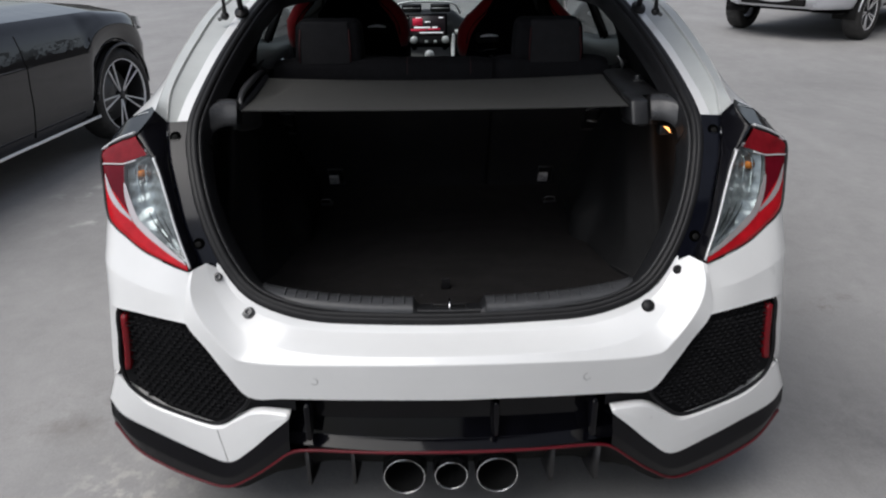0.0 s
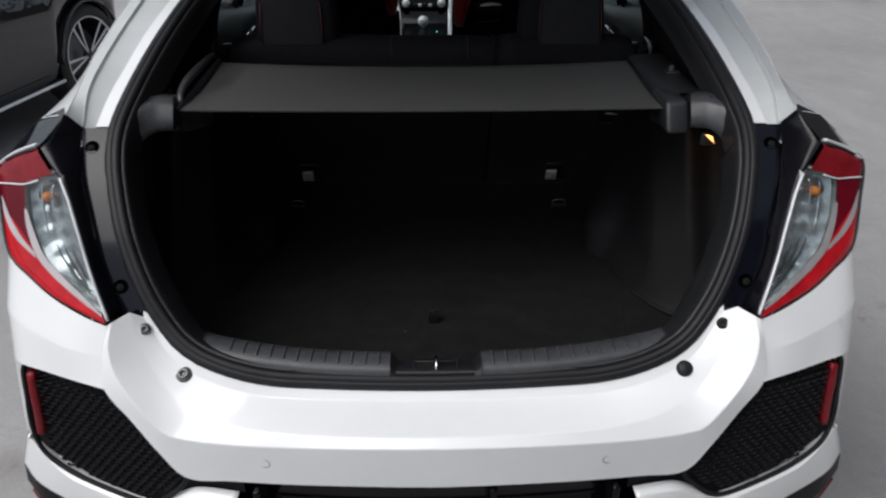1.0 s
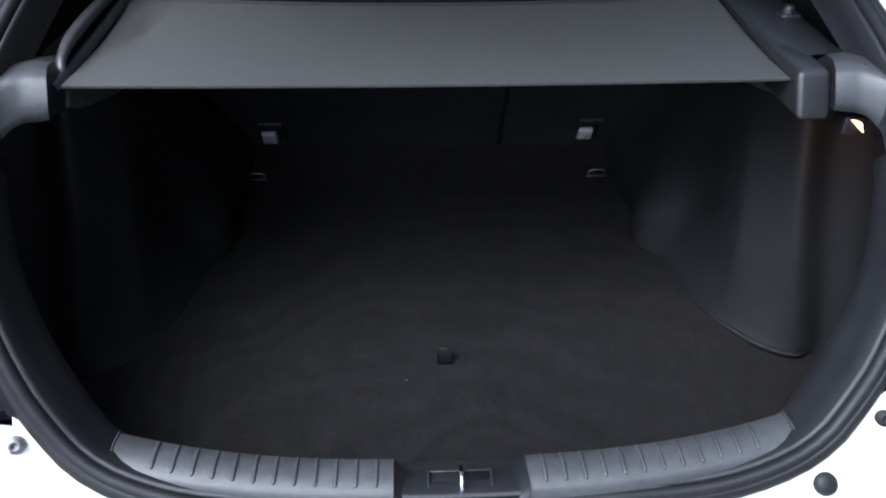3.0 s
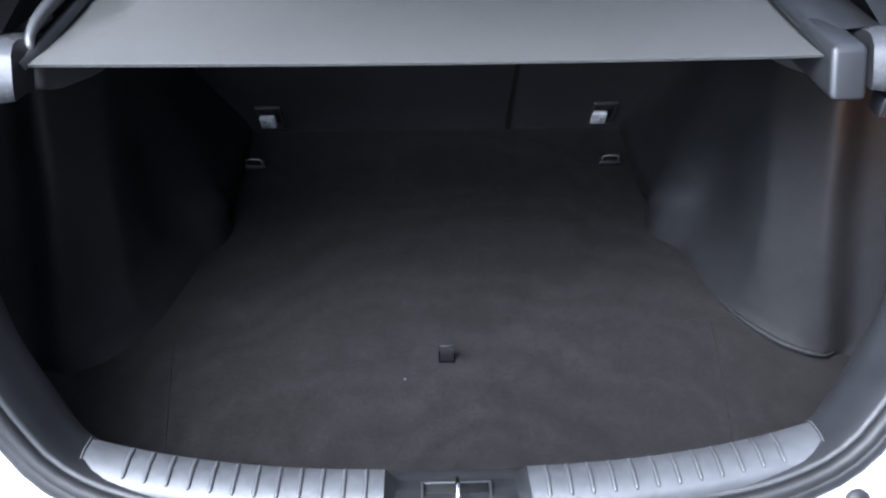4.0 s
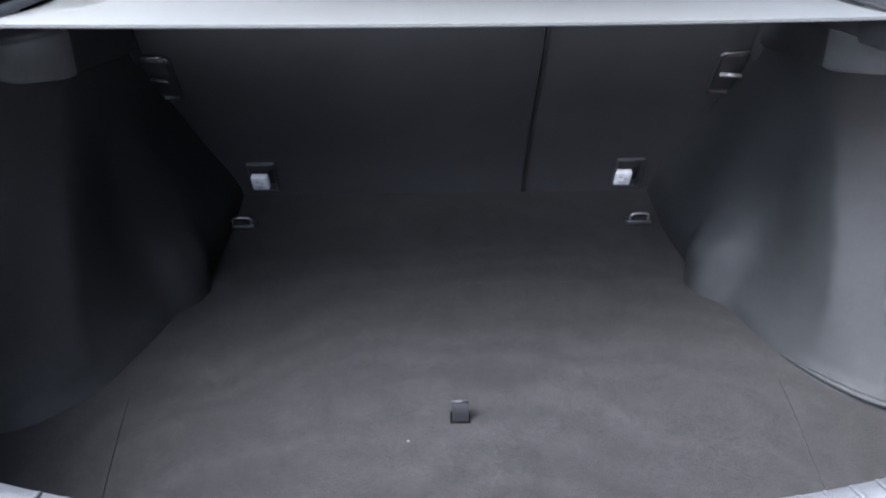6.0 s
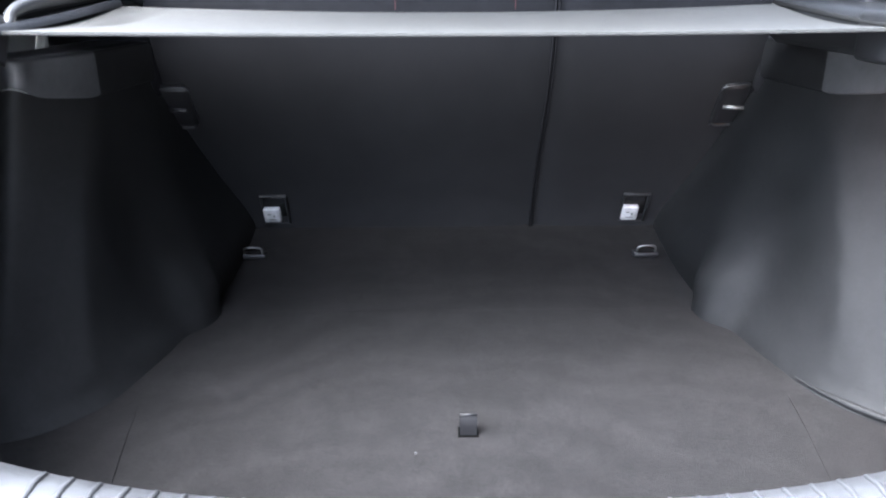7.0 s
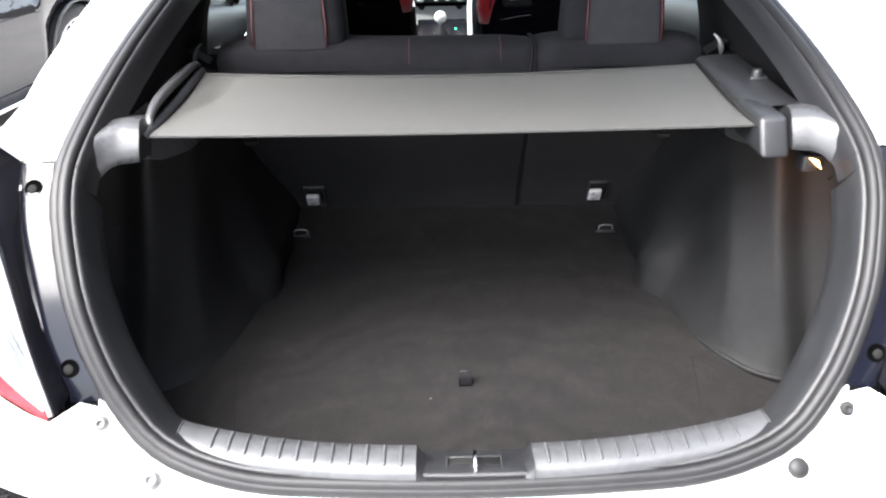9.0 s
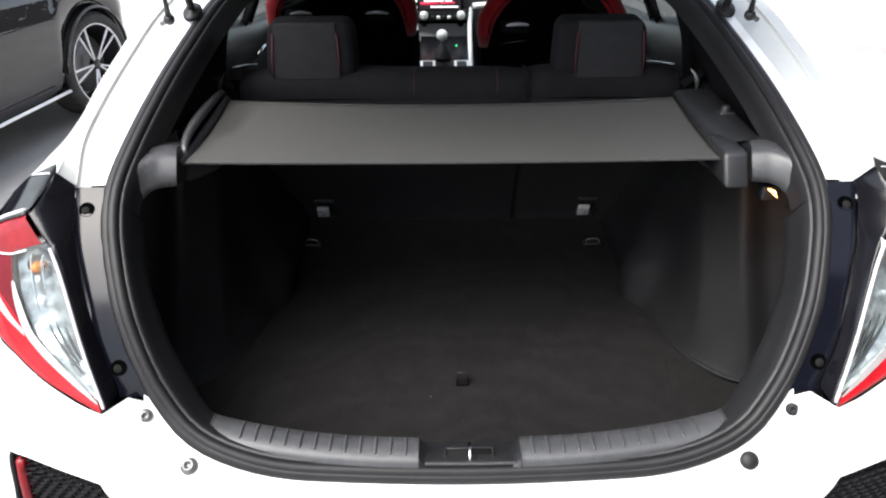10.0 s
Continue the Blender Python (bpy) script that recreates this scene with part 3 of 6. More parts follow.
        rim = [((x + sx_ * h * 0.80 * k), z + sz_ * h * 0.46 * k) for k in (1.0, 0.74) for sx_, sz_ in ((1, 0), (0.5, 1), (-0.5, 1), (-1, 0), (-0.5, -1), (0.5, -1))]
        vs = [hb.verts.new((sx * a, y + (0.0 if i < 6 else 0.005), b)) for i, (a, b) in enumerate(rim)]
        for k in range(6):
            hb.faces.new((vs[k], vs[(k + 1) % 6], vs[6 + (k + 1) % 6], vs[6 + k]))
    part("honeycomb", hb, HONEY, grille, smooth=False)
    refl = [(0.852, 0.668), (0.853, 0.62), (0.859, 0.56), (0.868, 0.505)]
    part("reflector", loft([M([(x - 0.010, gx(x, z) + 0.008, z) for x, z in refl]), M([(x - 0.002, gx(x, z) + 0.005, z) for x, z in refl]), M([(x + 0.006, gx(x, z) + 0.007, z) for x, z in refl])], 14, (0, 0.5), thick=(0, 0.02, 0)), DARKRED, grille, "slim red reflector strip")

# centre panel above the red line, with its plate recess
CT = [(0, -0.150, 0.513), (0.16, -0.145, 0.512), (0.30, -0.130, 0.507), (0.42, -0.110, 0.499), (0.50, -0.095, 0.49)]
rows = [CT, [(x, y + 0.035, z - 0.015) for x, y, z in CT], [(x, y + 0.040, z - 0.085) for x, y, z in CT], [(x * 0.96, y + 0.02, 0.375) for x, y, z in CT], [(x * 0.9, y - 0.012, 0.357) for x, y, z in CT]]
panel = part("valance", loft([both(c) for c in rows], 61, CREASED), GLOSS, car, "gloss black valance between the bumper blades")
for x in (-0.365, 0.365, 0.115):
    part("valance_rib", box(x - 0.008, x + 0.008, -0.145, -0.06, 0.385, 0.492, 0.005), GLOSS, panel)
RED_PATH = mirror(RL[::-1]) + [(-0.36, -0.138, 0.351), (-0.2, -0.158, 0.356), (0, -0.166, 0.358), (0.2, -0.158, 0.356), (0.36, -0.138, 0.351)] + RL
part("pinstripe", tube(RED_PATH, 0.0042, 8, 150), REDPLASTIC, car, "thin red line along the skirt's edge")
LOW = [(0, -0.150, 0.352), (0.2, -0.142, 0.350), (0.36, -0.125, 0.345)] + RL[1:]
diffuser = part("diffuser", loft([both([(x, y + 0.008, z) for x, y, z in LOW]), both([(x * 0.985, y + 0.055, z - 0.055) for x, y, z in LOW]), both([(x * 0.95, y + 0.13, max(0.165, z - 0.145)) for x, y, z in LOW]), both([(x * 0.88, 0.12, 0.17) for x, y, z in LOW]), both([(x * 0.85, 0.50, 0.17) for x, y, z in LOW])], 81), UNDER, car, "matt black diffuser")
for x in (-0.385, -0.265, 0.265, 0.385):
    fin = loft([[(x, -0.125, 0.335), (x, 0.05, 0.25), (x, 0.30, 0.19)], [(x, -0.110, 0.215), (x, 0.05, 0.16), (x, 0.30, 0.14)]], 8, thick=(0.010, 0, 0))
    part("fin", fin, PLASTIC, diffuser)
for x, r in ((-0.126, 0.056), (0.0, 0.0445), (0.124, 0.056)):
    m = facing((x, -0.112, 0.236), (0, -1, 0.04))
    pipe = part("exhaust_tip", lathe([(r, -0.10), (r, 0), (r - 0.0010, 0.0018), (r - 0.0028, 0.0006), (r - 0.0032, -0.006)], m, 40), CHROME, car, "round chrome exhaust tip")
    part("pipe_bore", lathe([(r - 0.0032, -0.005), (r - 0.006, -0.12), (0, -0.14)], m, 32), UNDER, pipe)
    part("pipe_sleeve", lathe([(r + 0.004, -0.24), (r + 0.004, -0.03), (r, -0.025)], m, 32), UNDER, pipe)


# ---------------------------------------------------------------- tail lamps and the black trim beside them
def lamp_y(x, z):
    return 0.4 * (x - 0.654) + 0.45 * (z - 0.804)


for sx in (-1, 1):
    def L(pts, dy=0.0):
        return [(sx * x, lamp_y(x, z) + dy, z) for x, z in pts]

    outer = [(0.803, 1.104), (0.858, 1.084), (0.906, 1.056), (0.901, 0.98), (0.884, 0.897), (0.836, 0.864), (0.780, 0.836), (0.715, 0.819), (0.652, 0.806)]
    inner = [(0.768, 1.062), (0.803, 1.050), (0.836, 1.035), (0.834, 0.965), (0.812, 0.908), (0.780, 0.880), (0.745, 0.860), (0.70, 0.838), (0.660, 0.822)]
    def lens(name, o, q, m, parent, label=""):
        near = [(a * 0.9 + c * 0.1, b * 0.9 + d * 0.1) for (a, b), (c, d) in zip(o, q)]
        return part(name, loft([L(o, 0.020), L(o, 0.002), L(near, -0.008), L(q, -0.006)], 36, (0, 0.33, 0.66)), m, parent, label)

    lamp = lens("tail_lamp", [(0.902, 1.000), (0.896, 0.945), (0.884, 0.897), (0.836, 0.864), (0.780, 0.836), (0.715, 0.819), (0.652, 0.806)], [(0.814, 0.910), (0.803, 0.900), (0.790, 0.889), (0.770, 0.875), (0.745, 0.860), (0.70, 0.838), (0.660, 0.822)], REDLENS, car, "red and clear tail lamp")
    lens("middle_lens", [(0.905, 1.032), (0.904, 1.020), (0.902, 1.000)], [(0.836, 1.034), (0.834, 0.965), (0.814, 0.910)], DEEPRED, lamp, "deep red middle lens")
    lens("upper_lens", [(0.803, 1.104), (0.858, 1.084), (0.906, 1.056), (0.905, 1.032)], [(0.768, 1.062), (0.790, 1.055), (0.815, 1.045), (0.836, 1.034)], MIDRED, lamp, "red upper lens")
    wall = [(0.752, 1.056), (0.734, 1.020), (0.721, 0.985), (0.710, 0.955), (0.696, 0.915), (0.680, 0.876), (0.668, 0.850), (0.657, 0.828), (0.650, 0.812)]
    midway = [((a + c) / 2, (b + d) / 2) for (a, b), (c, d) in zip(inner, wall)]
    cav = part("lamp_cavity", loft([L(inner, 0.0), L(inner, 0.040), L(midway, 0.050), L(wall, 0.036), L(wall, 0.002)], 40, (0, 0.5)), mat("dark_silver_reflector", (0.70, 0.71, 0.73), 0.35, metal=0.25, var=0.42, scale=38, bump=0.7, bump_scale=70), lamp)
    for bx, bz, br in ((0.790, 1.012, 0.022),):
        part("reflector_bowl", lathe([(br, 0.0), (br * 0.96, -0.006), (br * 0.7, -0.018), (br * 0.3, -0.026), (0, -0.027)], facing((sx * bx, lamp_y(bx, bz) + 0.018, bz), (sx * 0.1, -1, 0.25)), 24), CHROME, cav)
    part("bulb", lathe([(0, 0.012), (0.007, 0.010), (0.010, 0.0), (0.008, -0.02)], facing((sx * 0.790, lamp_y(0.790, 1.012) + 0.012, 1.012), (0, -1, 0.2)), 12), AMBER, cav)
    # fluted reflector with bright ridges
    a_in, a_wall = spline([(x, 0, z) for x, z in inner], 61), spline([(x, 0, z) for x, z in wall], 61)
    flutes = []
    for k in range(1, 60):
        row = []
        for s in np.linspace(0.06, 0.96, 15):
            p = a_in[k].lerp(a_wall[k], float(s))
            deep = 0.030 * math.sin(math.pi * s) + 0.0022 * math.sin(k * 1.05 + 5 * s) * math.sin(math.pi * s)
            row.append((sx * p.x, lamp_y(p.x, p.z) + 0.004 + deep, p.z))
        flutes.append(row)
    part("reflector_bowl", sheet(flutes), FACET, cav, "silvery fluted reflector")
    for s, k0, k1 in ((0.30, 6, 30), (0.52, 8, 24), (0.40, 30, 54), (0.55, 30, 50), (0.70, 32, 46)):
        run = [a_in[k].lerp(a_wall[k], s) for k in range(k0, k1, 2)]
        part("reflector_ridge", tube([(sx * p.x, lamp_y(p.x, p.z) + 0.014, p.z) for p in run], [0.0008 + 0.0022 * math.sin(math.pi * i / (len(run) - 1)) for i in range(len(run))], 6), CHROME if k0 < 20 else DARKALLOY, cav)
    part("clear_lens", loft([L(inner, -0.0065), L(midway, -0.006), L(wall, 0.002)], 50, (0, 0.3, 0.6)), GLASS, lamp, "clear lens over silvery reflectors")
    pale_in = [(0.838, 0.990), (0.834, 0.955), (0.814, 0.908), (0.780, 0.879), (0.745, 0.859), (0.70, 0.837), (0.660, 0.821)]
    pale_out = [(0.832, 0.990), (0.820, 0.960), (0.796, 0.914), (0.764, 0.889), (0.732, 0.868), (0.692, 0.845), (0.659, 0.824)]
    part("lens_band", loft([L(pale_in, -0.0085), L(pale_out, -0.0085)], 30, (0,)), PALE, lamp, "pale band along the clear lens")
    part("light_guide", loft([L([(0.894, 1.006), (0.886, 0.966), (0.862, 0.932), (0.813, 0.902)], -0.0095), L([(0.893, 1.008), (0.874, 0.970), (0.848, 0.938), (0.816, 0.912)], -0.0095)], 20, (0,)), PALE, lamp, "pale curved light guide")
    part("light_guide", tube(L([(0.900, 1.030), (0.868, 1.033), (0.836, 1.036), (0.80, 1.048)], -0.009), 0.0022, 6, 20), SILVER, lamp)
    part("lamp_edge", tube(L(outer, 0.000), 0.0042, 6, 60), PLASTIC, lamp)
    part("lamp_edge", tube(L(wall, -0.002), 0.0032, 6, 40), SILVER, lamp)
    Mx = (lambda c: c) if sx > 0 else mirror
    part("lamp_side", loft([Mx([(0.906, lamp_y(0.906, 1.056) + 0.002, 1.056), (0.901, lamp_y(0.901, 0.98) + 0.002, 0.98), (0.884, lamp_y(0.884, 0.897) + 0.002, 0.897)]), Mx([(0.918, 0.32, 1.050), (0.922, 0.31, 0.99), (0.918, 0.28, 0.93)]), Mx([(0.905, 0.50, 1.035), (0.925, 0.50, 0.99), (0.93, 0.50, 0.95)])], 12), REDLENS, lamp)
    # garnish: black trim between lamp and opening
    gi = Mx([(0.774, 0.276, 1.147), (0.753, 0.290, 1.115), (0.743, 0.240, 1.080), (0.731, 0.196, 1.030), (0.713, 0.148, 0.985), (0.698, 0.118, 0.945), (0.684, 0.096, 0.90), (0.667, 0.074, 0.86), (0.645, 0.046, 0.813)])
    edge_z = [0.808, 0.828, 0.850, 0.876, 0.915, 0.955, 0.985, 1.020, 1.050, 1.064, 1.085, 1.105, 1.126, 1.147]
    edge_x = [0.646, 0.656, 0.667, 0.679, 0.695, 0.709, 0.720, 0.733, 0.750, 0.768, 0.786, 0.803, 0.790, 0.776]
    gk = sorted((p[2], abs(p[0]), p[1]) for p in gi)
    rows = []
    for z in np.linspace(0.808, 1.147, 48):
        xo = float(np.interp(z, edge_z, edge_x))
        o = Vector((xo, lamp_y(xo, z) + 0.002 if z < 1.105 else 0.197 + (z - 1.105) * 1.88, z))
        q = Vector((float(np.interp(z, [g[0] for g in gk], [g[1] for g in gk])), float(np.interp(z, [g[0] for g in gk], [g[2] for g in gk])), z))
        row = []
        for s, d in ((0.0, 0.004), (0.04, 0.0), (0.3, -0.006), (0.6, -0.006), (0.9, 0.0), (1.0, 0.006)):
            p = o.lerp(q, s)
            row.append((sx * p.x, p.y + d, p.z))
        rows.append(row)
    garnish = part("lamp_garnish", sheet(rows), PIANO, car, "gloss black panel beside the tail lamp")
    part("garnish_cap", loft([L([(0.906, 1.057), (0.858, 1.085), (0.803, 1.107)], -0.001) + [gi[0]], Mx([(0.907, 0.345, 1.080), (0.885, 0.345, 1.100), (0.86, 0.345, 1.118), (0.800, 0.335, 1.146)])], 20), GLOSS, garnish)
    part("cap_strip", tube(L([(0.902, 1.060), (0.858, 1.087), (0.805, 1.108)], 0.004), 0.0085, 8, 20, flat=0.5), SILVER, garnish)
    gz = sorted((p[2], abs(p[0]), p[1]) for p in gi[1:])

    def channel_y(z):
        return 0.053 + 0.58 * (z - 0.812) + 1.248 * (z - 0.812) * (z - 0.95)

    def channel_at(z, s):
        """A point of the channel: s = 0 at the garnish, 1 at the seal."""
        o = Vector((float(np.interp(z, [g[0] for g in gz], [g[1] for g in gz])), float(np.interp(z, [g[0] for g in gz], [g[2] for g in gz])), z))
        q = Vector(ring_at(z))
        p = o.lerp(q, s)
        p.y = channel_y(z) + (0.004 if s < 0.02 else 0.0)
        p.x *= sx
        return p

    channel = part("gutter_channel", sheet([[channel_at(z, s) for s in (0.0, 0.05, 0.25, 0.5, 0.75, 0.93, 1.0)] for z in np.linspace(0.800, 1.114, 42)]), CHANNEL, car, "gloss black water channel beside the opening")
    for bx, bz, bn in ((0.722, 1.083, (0, -0.75, 0.66)), (0.641, 0.850, (0, -0.87, 0.49))):
        m = facing((sx * bx, channel_y(bz), bz), bn)
        hole = part("bolt_hole", lathe([(0.0150, -0.001), (0.0146, 0.0016), (0.0136, 0.0016), (0.0128, 0.0008), (0, 0.0008)], m, 24), HOLE, channel)
        part("bolt", lathe([(0, 0.0020), (0.0045, 0.0022), (0.0056, 0.0016), (0.0075, 0.0012), (0.0080, 0.0006)], m @ Matrix.Translation((sx * 0.002, -0.002, 0.0006)), 12), UNDER, hole)

# ---------------------------------------------------------------- quarter panels, sides, roof
ARCHES = ((0.76, 0.352), (3.46, 0.352))


def low_z(y, base=0.24, r=0.375):
    """Bottom edge of the side, with the wheel arches cut out."""
    z = base
    for c, h in ARCHES:
        if abs(y - c) < r:
            z = max(z, h - 0.01 + math.sqrt(r * r - (y - c) ** 2))
    return z


def side_x(y):
    return float(np.interp(y, (0.5, 1.2, 3.2, 3.9, 4.2, 4.34), (0.935, 0.90, 0.90, 0.88, 0.78, 0.60)))


roof_z = lambda y: float(np.interp(y, (1.05, 1.3, 1.8, 2.3), (1.430, 1.447, 1.455, 1.435)))
for sx in (-1, 1):
    M = (lambda c: c) if sx > 0 else mirror
    P0 = [ring_at(z) for z in (1.113, 1.16, 1.20, 1.25, 1.30, 1.345)] + [(0.592, 1.03, 1.382)]
    P1 = [(x + 0.034, y + 0.006, z - 0.003) for x, y, z in P0]
    P2 = [(0.753, 0.298, 1.114), (0.766, 0.395, 1.170), (0.765, 0.52, 1.217), (0.757, 0.68, 1.270), (0.744, 0.86, 1.325), (0.722, 1.02, 1.362), (0.70, 1.10, 1.376)]
    P3 = [(0.776, 0.286, 1.146), (0.792, 0.39, 1.163), (0.797, 0.52, 1.210), (0.791, 0.68, 1.264), (0.780, 0.86, 1.318), (0.764, 1.02, 1.354), (0.745, 1.10, 1.370)]
    P4 = [(0.860, 0.340, 1.119), (0.871, 0.42, 1.117), (0.874, 0.54, 1.126), (0.871, 0.69, 1.142), (0.864, 0.86, 1.158), (0.856, 1.02, 1.172), (0.850, 1.10, 1.18)]
    P5 = [(0.907, 0.342, 1.082), (0.912, 0.42, 1.065), (0.914, 0.54, 1.054), (0.911, 0.69, 1.044), (0.904, 0.86, 1.036), (0.896, 1.02, 1.03), (0.892, 1.10, 1.03)]
    P6 = [(0.910, 0.380, 1.045), (0.926, 0.47, 0.985), (0.935, 0.58, 0.955), (0.936, 0.70, 0.95), (0.930, 0.86, 0.95), (0.915, 1.02, 0.95), (0.905, 1.10, 0.95)]
    quarter = part("quarter_panel", loft([M(c) for c in (P3, P4, P5, P6)], 44, CREASED), WHITE, car, "white quarter panel and pillar beside the opening")
    part("opening_edge", loft([M(c) for c in (P0, P1)], 44, CREASED), WHITE, quarter)
    part("rain_gutter", loft([M(P1), M([(x + 0.004, y + 0.003, z - 0.007) for x, y, z in P1]), M([(x - 0.003, y + 0.003, z - 0.006) for x, y, z in P2]), M(P2), M(P3)], 44, CREASED), GUTTER, quarter, "white rain gutter with its shade greyed into the paint")
    for line in (P2, P3):
        part("panel_seam", tube(M([(x, y - 0.0004, z + 0.0004) for x, y, z in line]), 0.0011, 5, 40), SEAM, quarter)
    cols = [0.5 + 0.04 * k for k in range(96)]
    rows = []
    for s in (0.0, 0.03, 0.2, 0.45, 0.7, 0.9, 1.0):
        row = []
        for y in cols:
            zl, zt = low_z(y), float(np.interp(y, (0.5, 3.2, 3.9, 4.34), (0.95, 0.93, 0.84, 0.70)))
            row.append((sx * (side_x(y) + 0.028 * math.sin(math.pi * s) - (0.03 if s == 0 else 0)), y, zl + (zt - zl) * s))
        rows.append(row)
    part("body_side", sheet(rows), WHITE, car)
    for c, h in ARCHES:
        arc = [(c + 0.375 * math.cos(a), h - 0.01 + 0.375 * math.sin(a)) for a in np.linspace(-0.15, math.pi + 0.15, 24)]
        part("wheel_well", sheet([[(sx * x, y, z) for y, z in arc] for x in (0.91, 0.80, 0.64)]), UNDER, car)
    # side window over the doors
    part("side_window", sheet([[(sx * x, y, z) for y, x, z in ((1.35, 0.872, 1.0), (1.9, 0.868, 0.985), (2.5, 0.865, 0.97), (3.05, 0.86, 0.955))], [(sx * x, y, z) for y, x, z in ((1.42, 0.78, 1.18), (1.9, 0.76, 1.20), (2.45, 0.75, 1.19), (2.80, 0.76, 1.13))], [(sx * x, y, z) for y, x, z in ((1.5, 0.67, 1.37), (1.9, 0.655, 1.39), (2.35, 0.655, 1.37), (2.55, 0.68, 1.30))]]), SIDEGLASS, car)
    part("window_frame", tube(M([(0.905, 1.10, 0.96), (0.89, 1.9, 0.95), (0.88, 2.6, 0.94), (0.872, 3.15, 0.93)]), 0.022, 8, 24), PLASTIC, car)
    part("roof_rail", tube(M([(0.69, 1.10, 1.375), (0.672, 1.5, 1.392), (0.66, 1.95, 1.40), (0.665, 2.35, 1.38), (0.72, 2.75, 1.22), (0.83, 3.25, 0.96)]), 0.030, 8, 40), WHITE, car)
    part("pillar", sheet([[(sx * 0.885, 1.98, 0.96), (sx * 0.77, 1.96, 1.20), (sx * 0.67, 1.95, 1.39)], [(sx * 0.885, 2.10, 0.96), (sx * 0.77, 2.06, 1.20), (sx * 0.67, 2.03, 1.39)]], thick=(-sx * 0.03, 0, 0)), PLASTIC, car)
    part("pillar", loft([M([(0.892, 1.10, 1.03), (0.85, 1.10, 1.18), (0.745, 1.10, 1.37)]), M([(0.885, 1.36, 0.99), (0.80, 1.36, 1.18), (0.69, 1.42, 1.385)])], 10, thick=(-sx * 0.02, 0, 0)), WHITE, car)
roof = [[(x, y - 0.06 * (abs(x) / 0.68) ** 2 * (y < 1.2), roof_z(y) - 0.045 * (abs(x) / 0.68) ** 2.5) for x in np.linspace(-0.69, 0.69, 15)] for y in (1.11, 1.3, 1.6, 1.9, 2.1, 2.20)]
part("roof", sheet(roof), WHITE, car)
part("headliner", sheet([[(x * 0.95, y, z - 0.022) for x, y, z in r] for r in roof]), GREYCLOTH, car, "dark cloth roof lining")
part("roof_edge", loft([[p for p in RING if p.z > 1.385 and abs(p.x) < 0.60], [(p.x * 1.05, p.y + 0.02, p.z + 0.004) for p in RING if p.z > 1.385 and abs(p.x) < 0.60]], 30), WHITE, car)
part("windscreen", sheet([[(x, 2.21 - 0.03 * (x / 0.66) ** 2, 1.437 - 0.04 * abs(x / 0.66) ** 2.5) for x in np.linspace(-0.66, 0.66, 11)], [(x * 1.12, 2.85 - 0.08 * (x / 0.66) ** 2, 1.20) for x in np.linspace(-0.66, 0.66, 11)], [(x * 1.24, 3.36 - 0.16 * (x / 0.66) ** 2, 0.955) for x in np.linspace(-0.66, 0.66, 11)]]), GLASS, car)
part("bonnet", sheet([[(x, 3.34 - 0.14 * (x / 0.88) ** 2, 0.955) for x in np.linspace(-0.88, 0.88, 15)], [(x, 3.8, 0.90 - 0.05 * abs(x / 0.88) ** 3) for x in np.linspace(-0.88, 0.88, 15)], [(x * 0.9, 4.15 - 0.05 * (x / 0.88) ** 2, 0.79 - 0.04 * abs(x / 0.88) ** 3) for x in np.linspace(-0.88, 0.88, 15)], [(x * 0.72, 4.36 - 0.12 * (x / 0.88) ** 2, 0.68) for x in np.linspace(-0.88, 0.88, 15)]]), WHITE, car)
part("front_bumper", sheet([[(x, 4.37 - 0.20 * abs(x / 0.80) ** 2.5, z) for x in np.linspace(-0.80, 0.80, 15)] for z in (0.69, 0.55, 0.40, 0.24)]), WHITE, car)
part("floor_pan", sheet([[(x, y, 0.26) for x in (-0.86, -0.4, 0.4, 0.86)] for y in (0.15, 1.15, 2.0, 3.2, 4.2)]), UNDER, car)
part("firewall", sheet([[(x, 2.95, z) for x in (-0.86, -0.4, 0.4, 0.86)] for z in (0.26, 0.6, 1.0)]), UNDER, car)


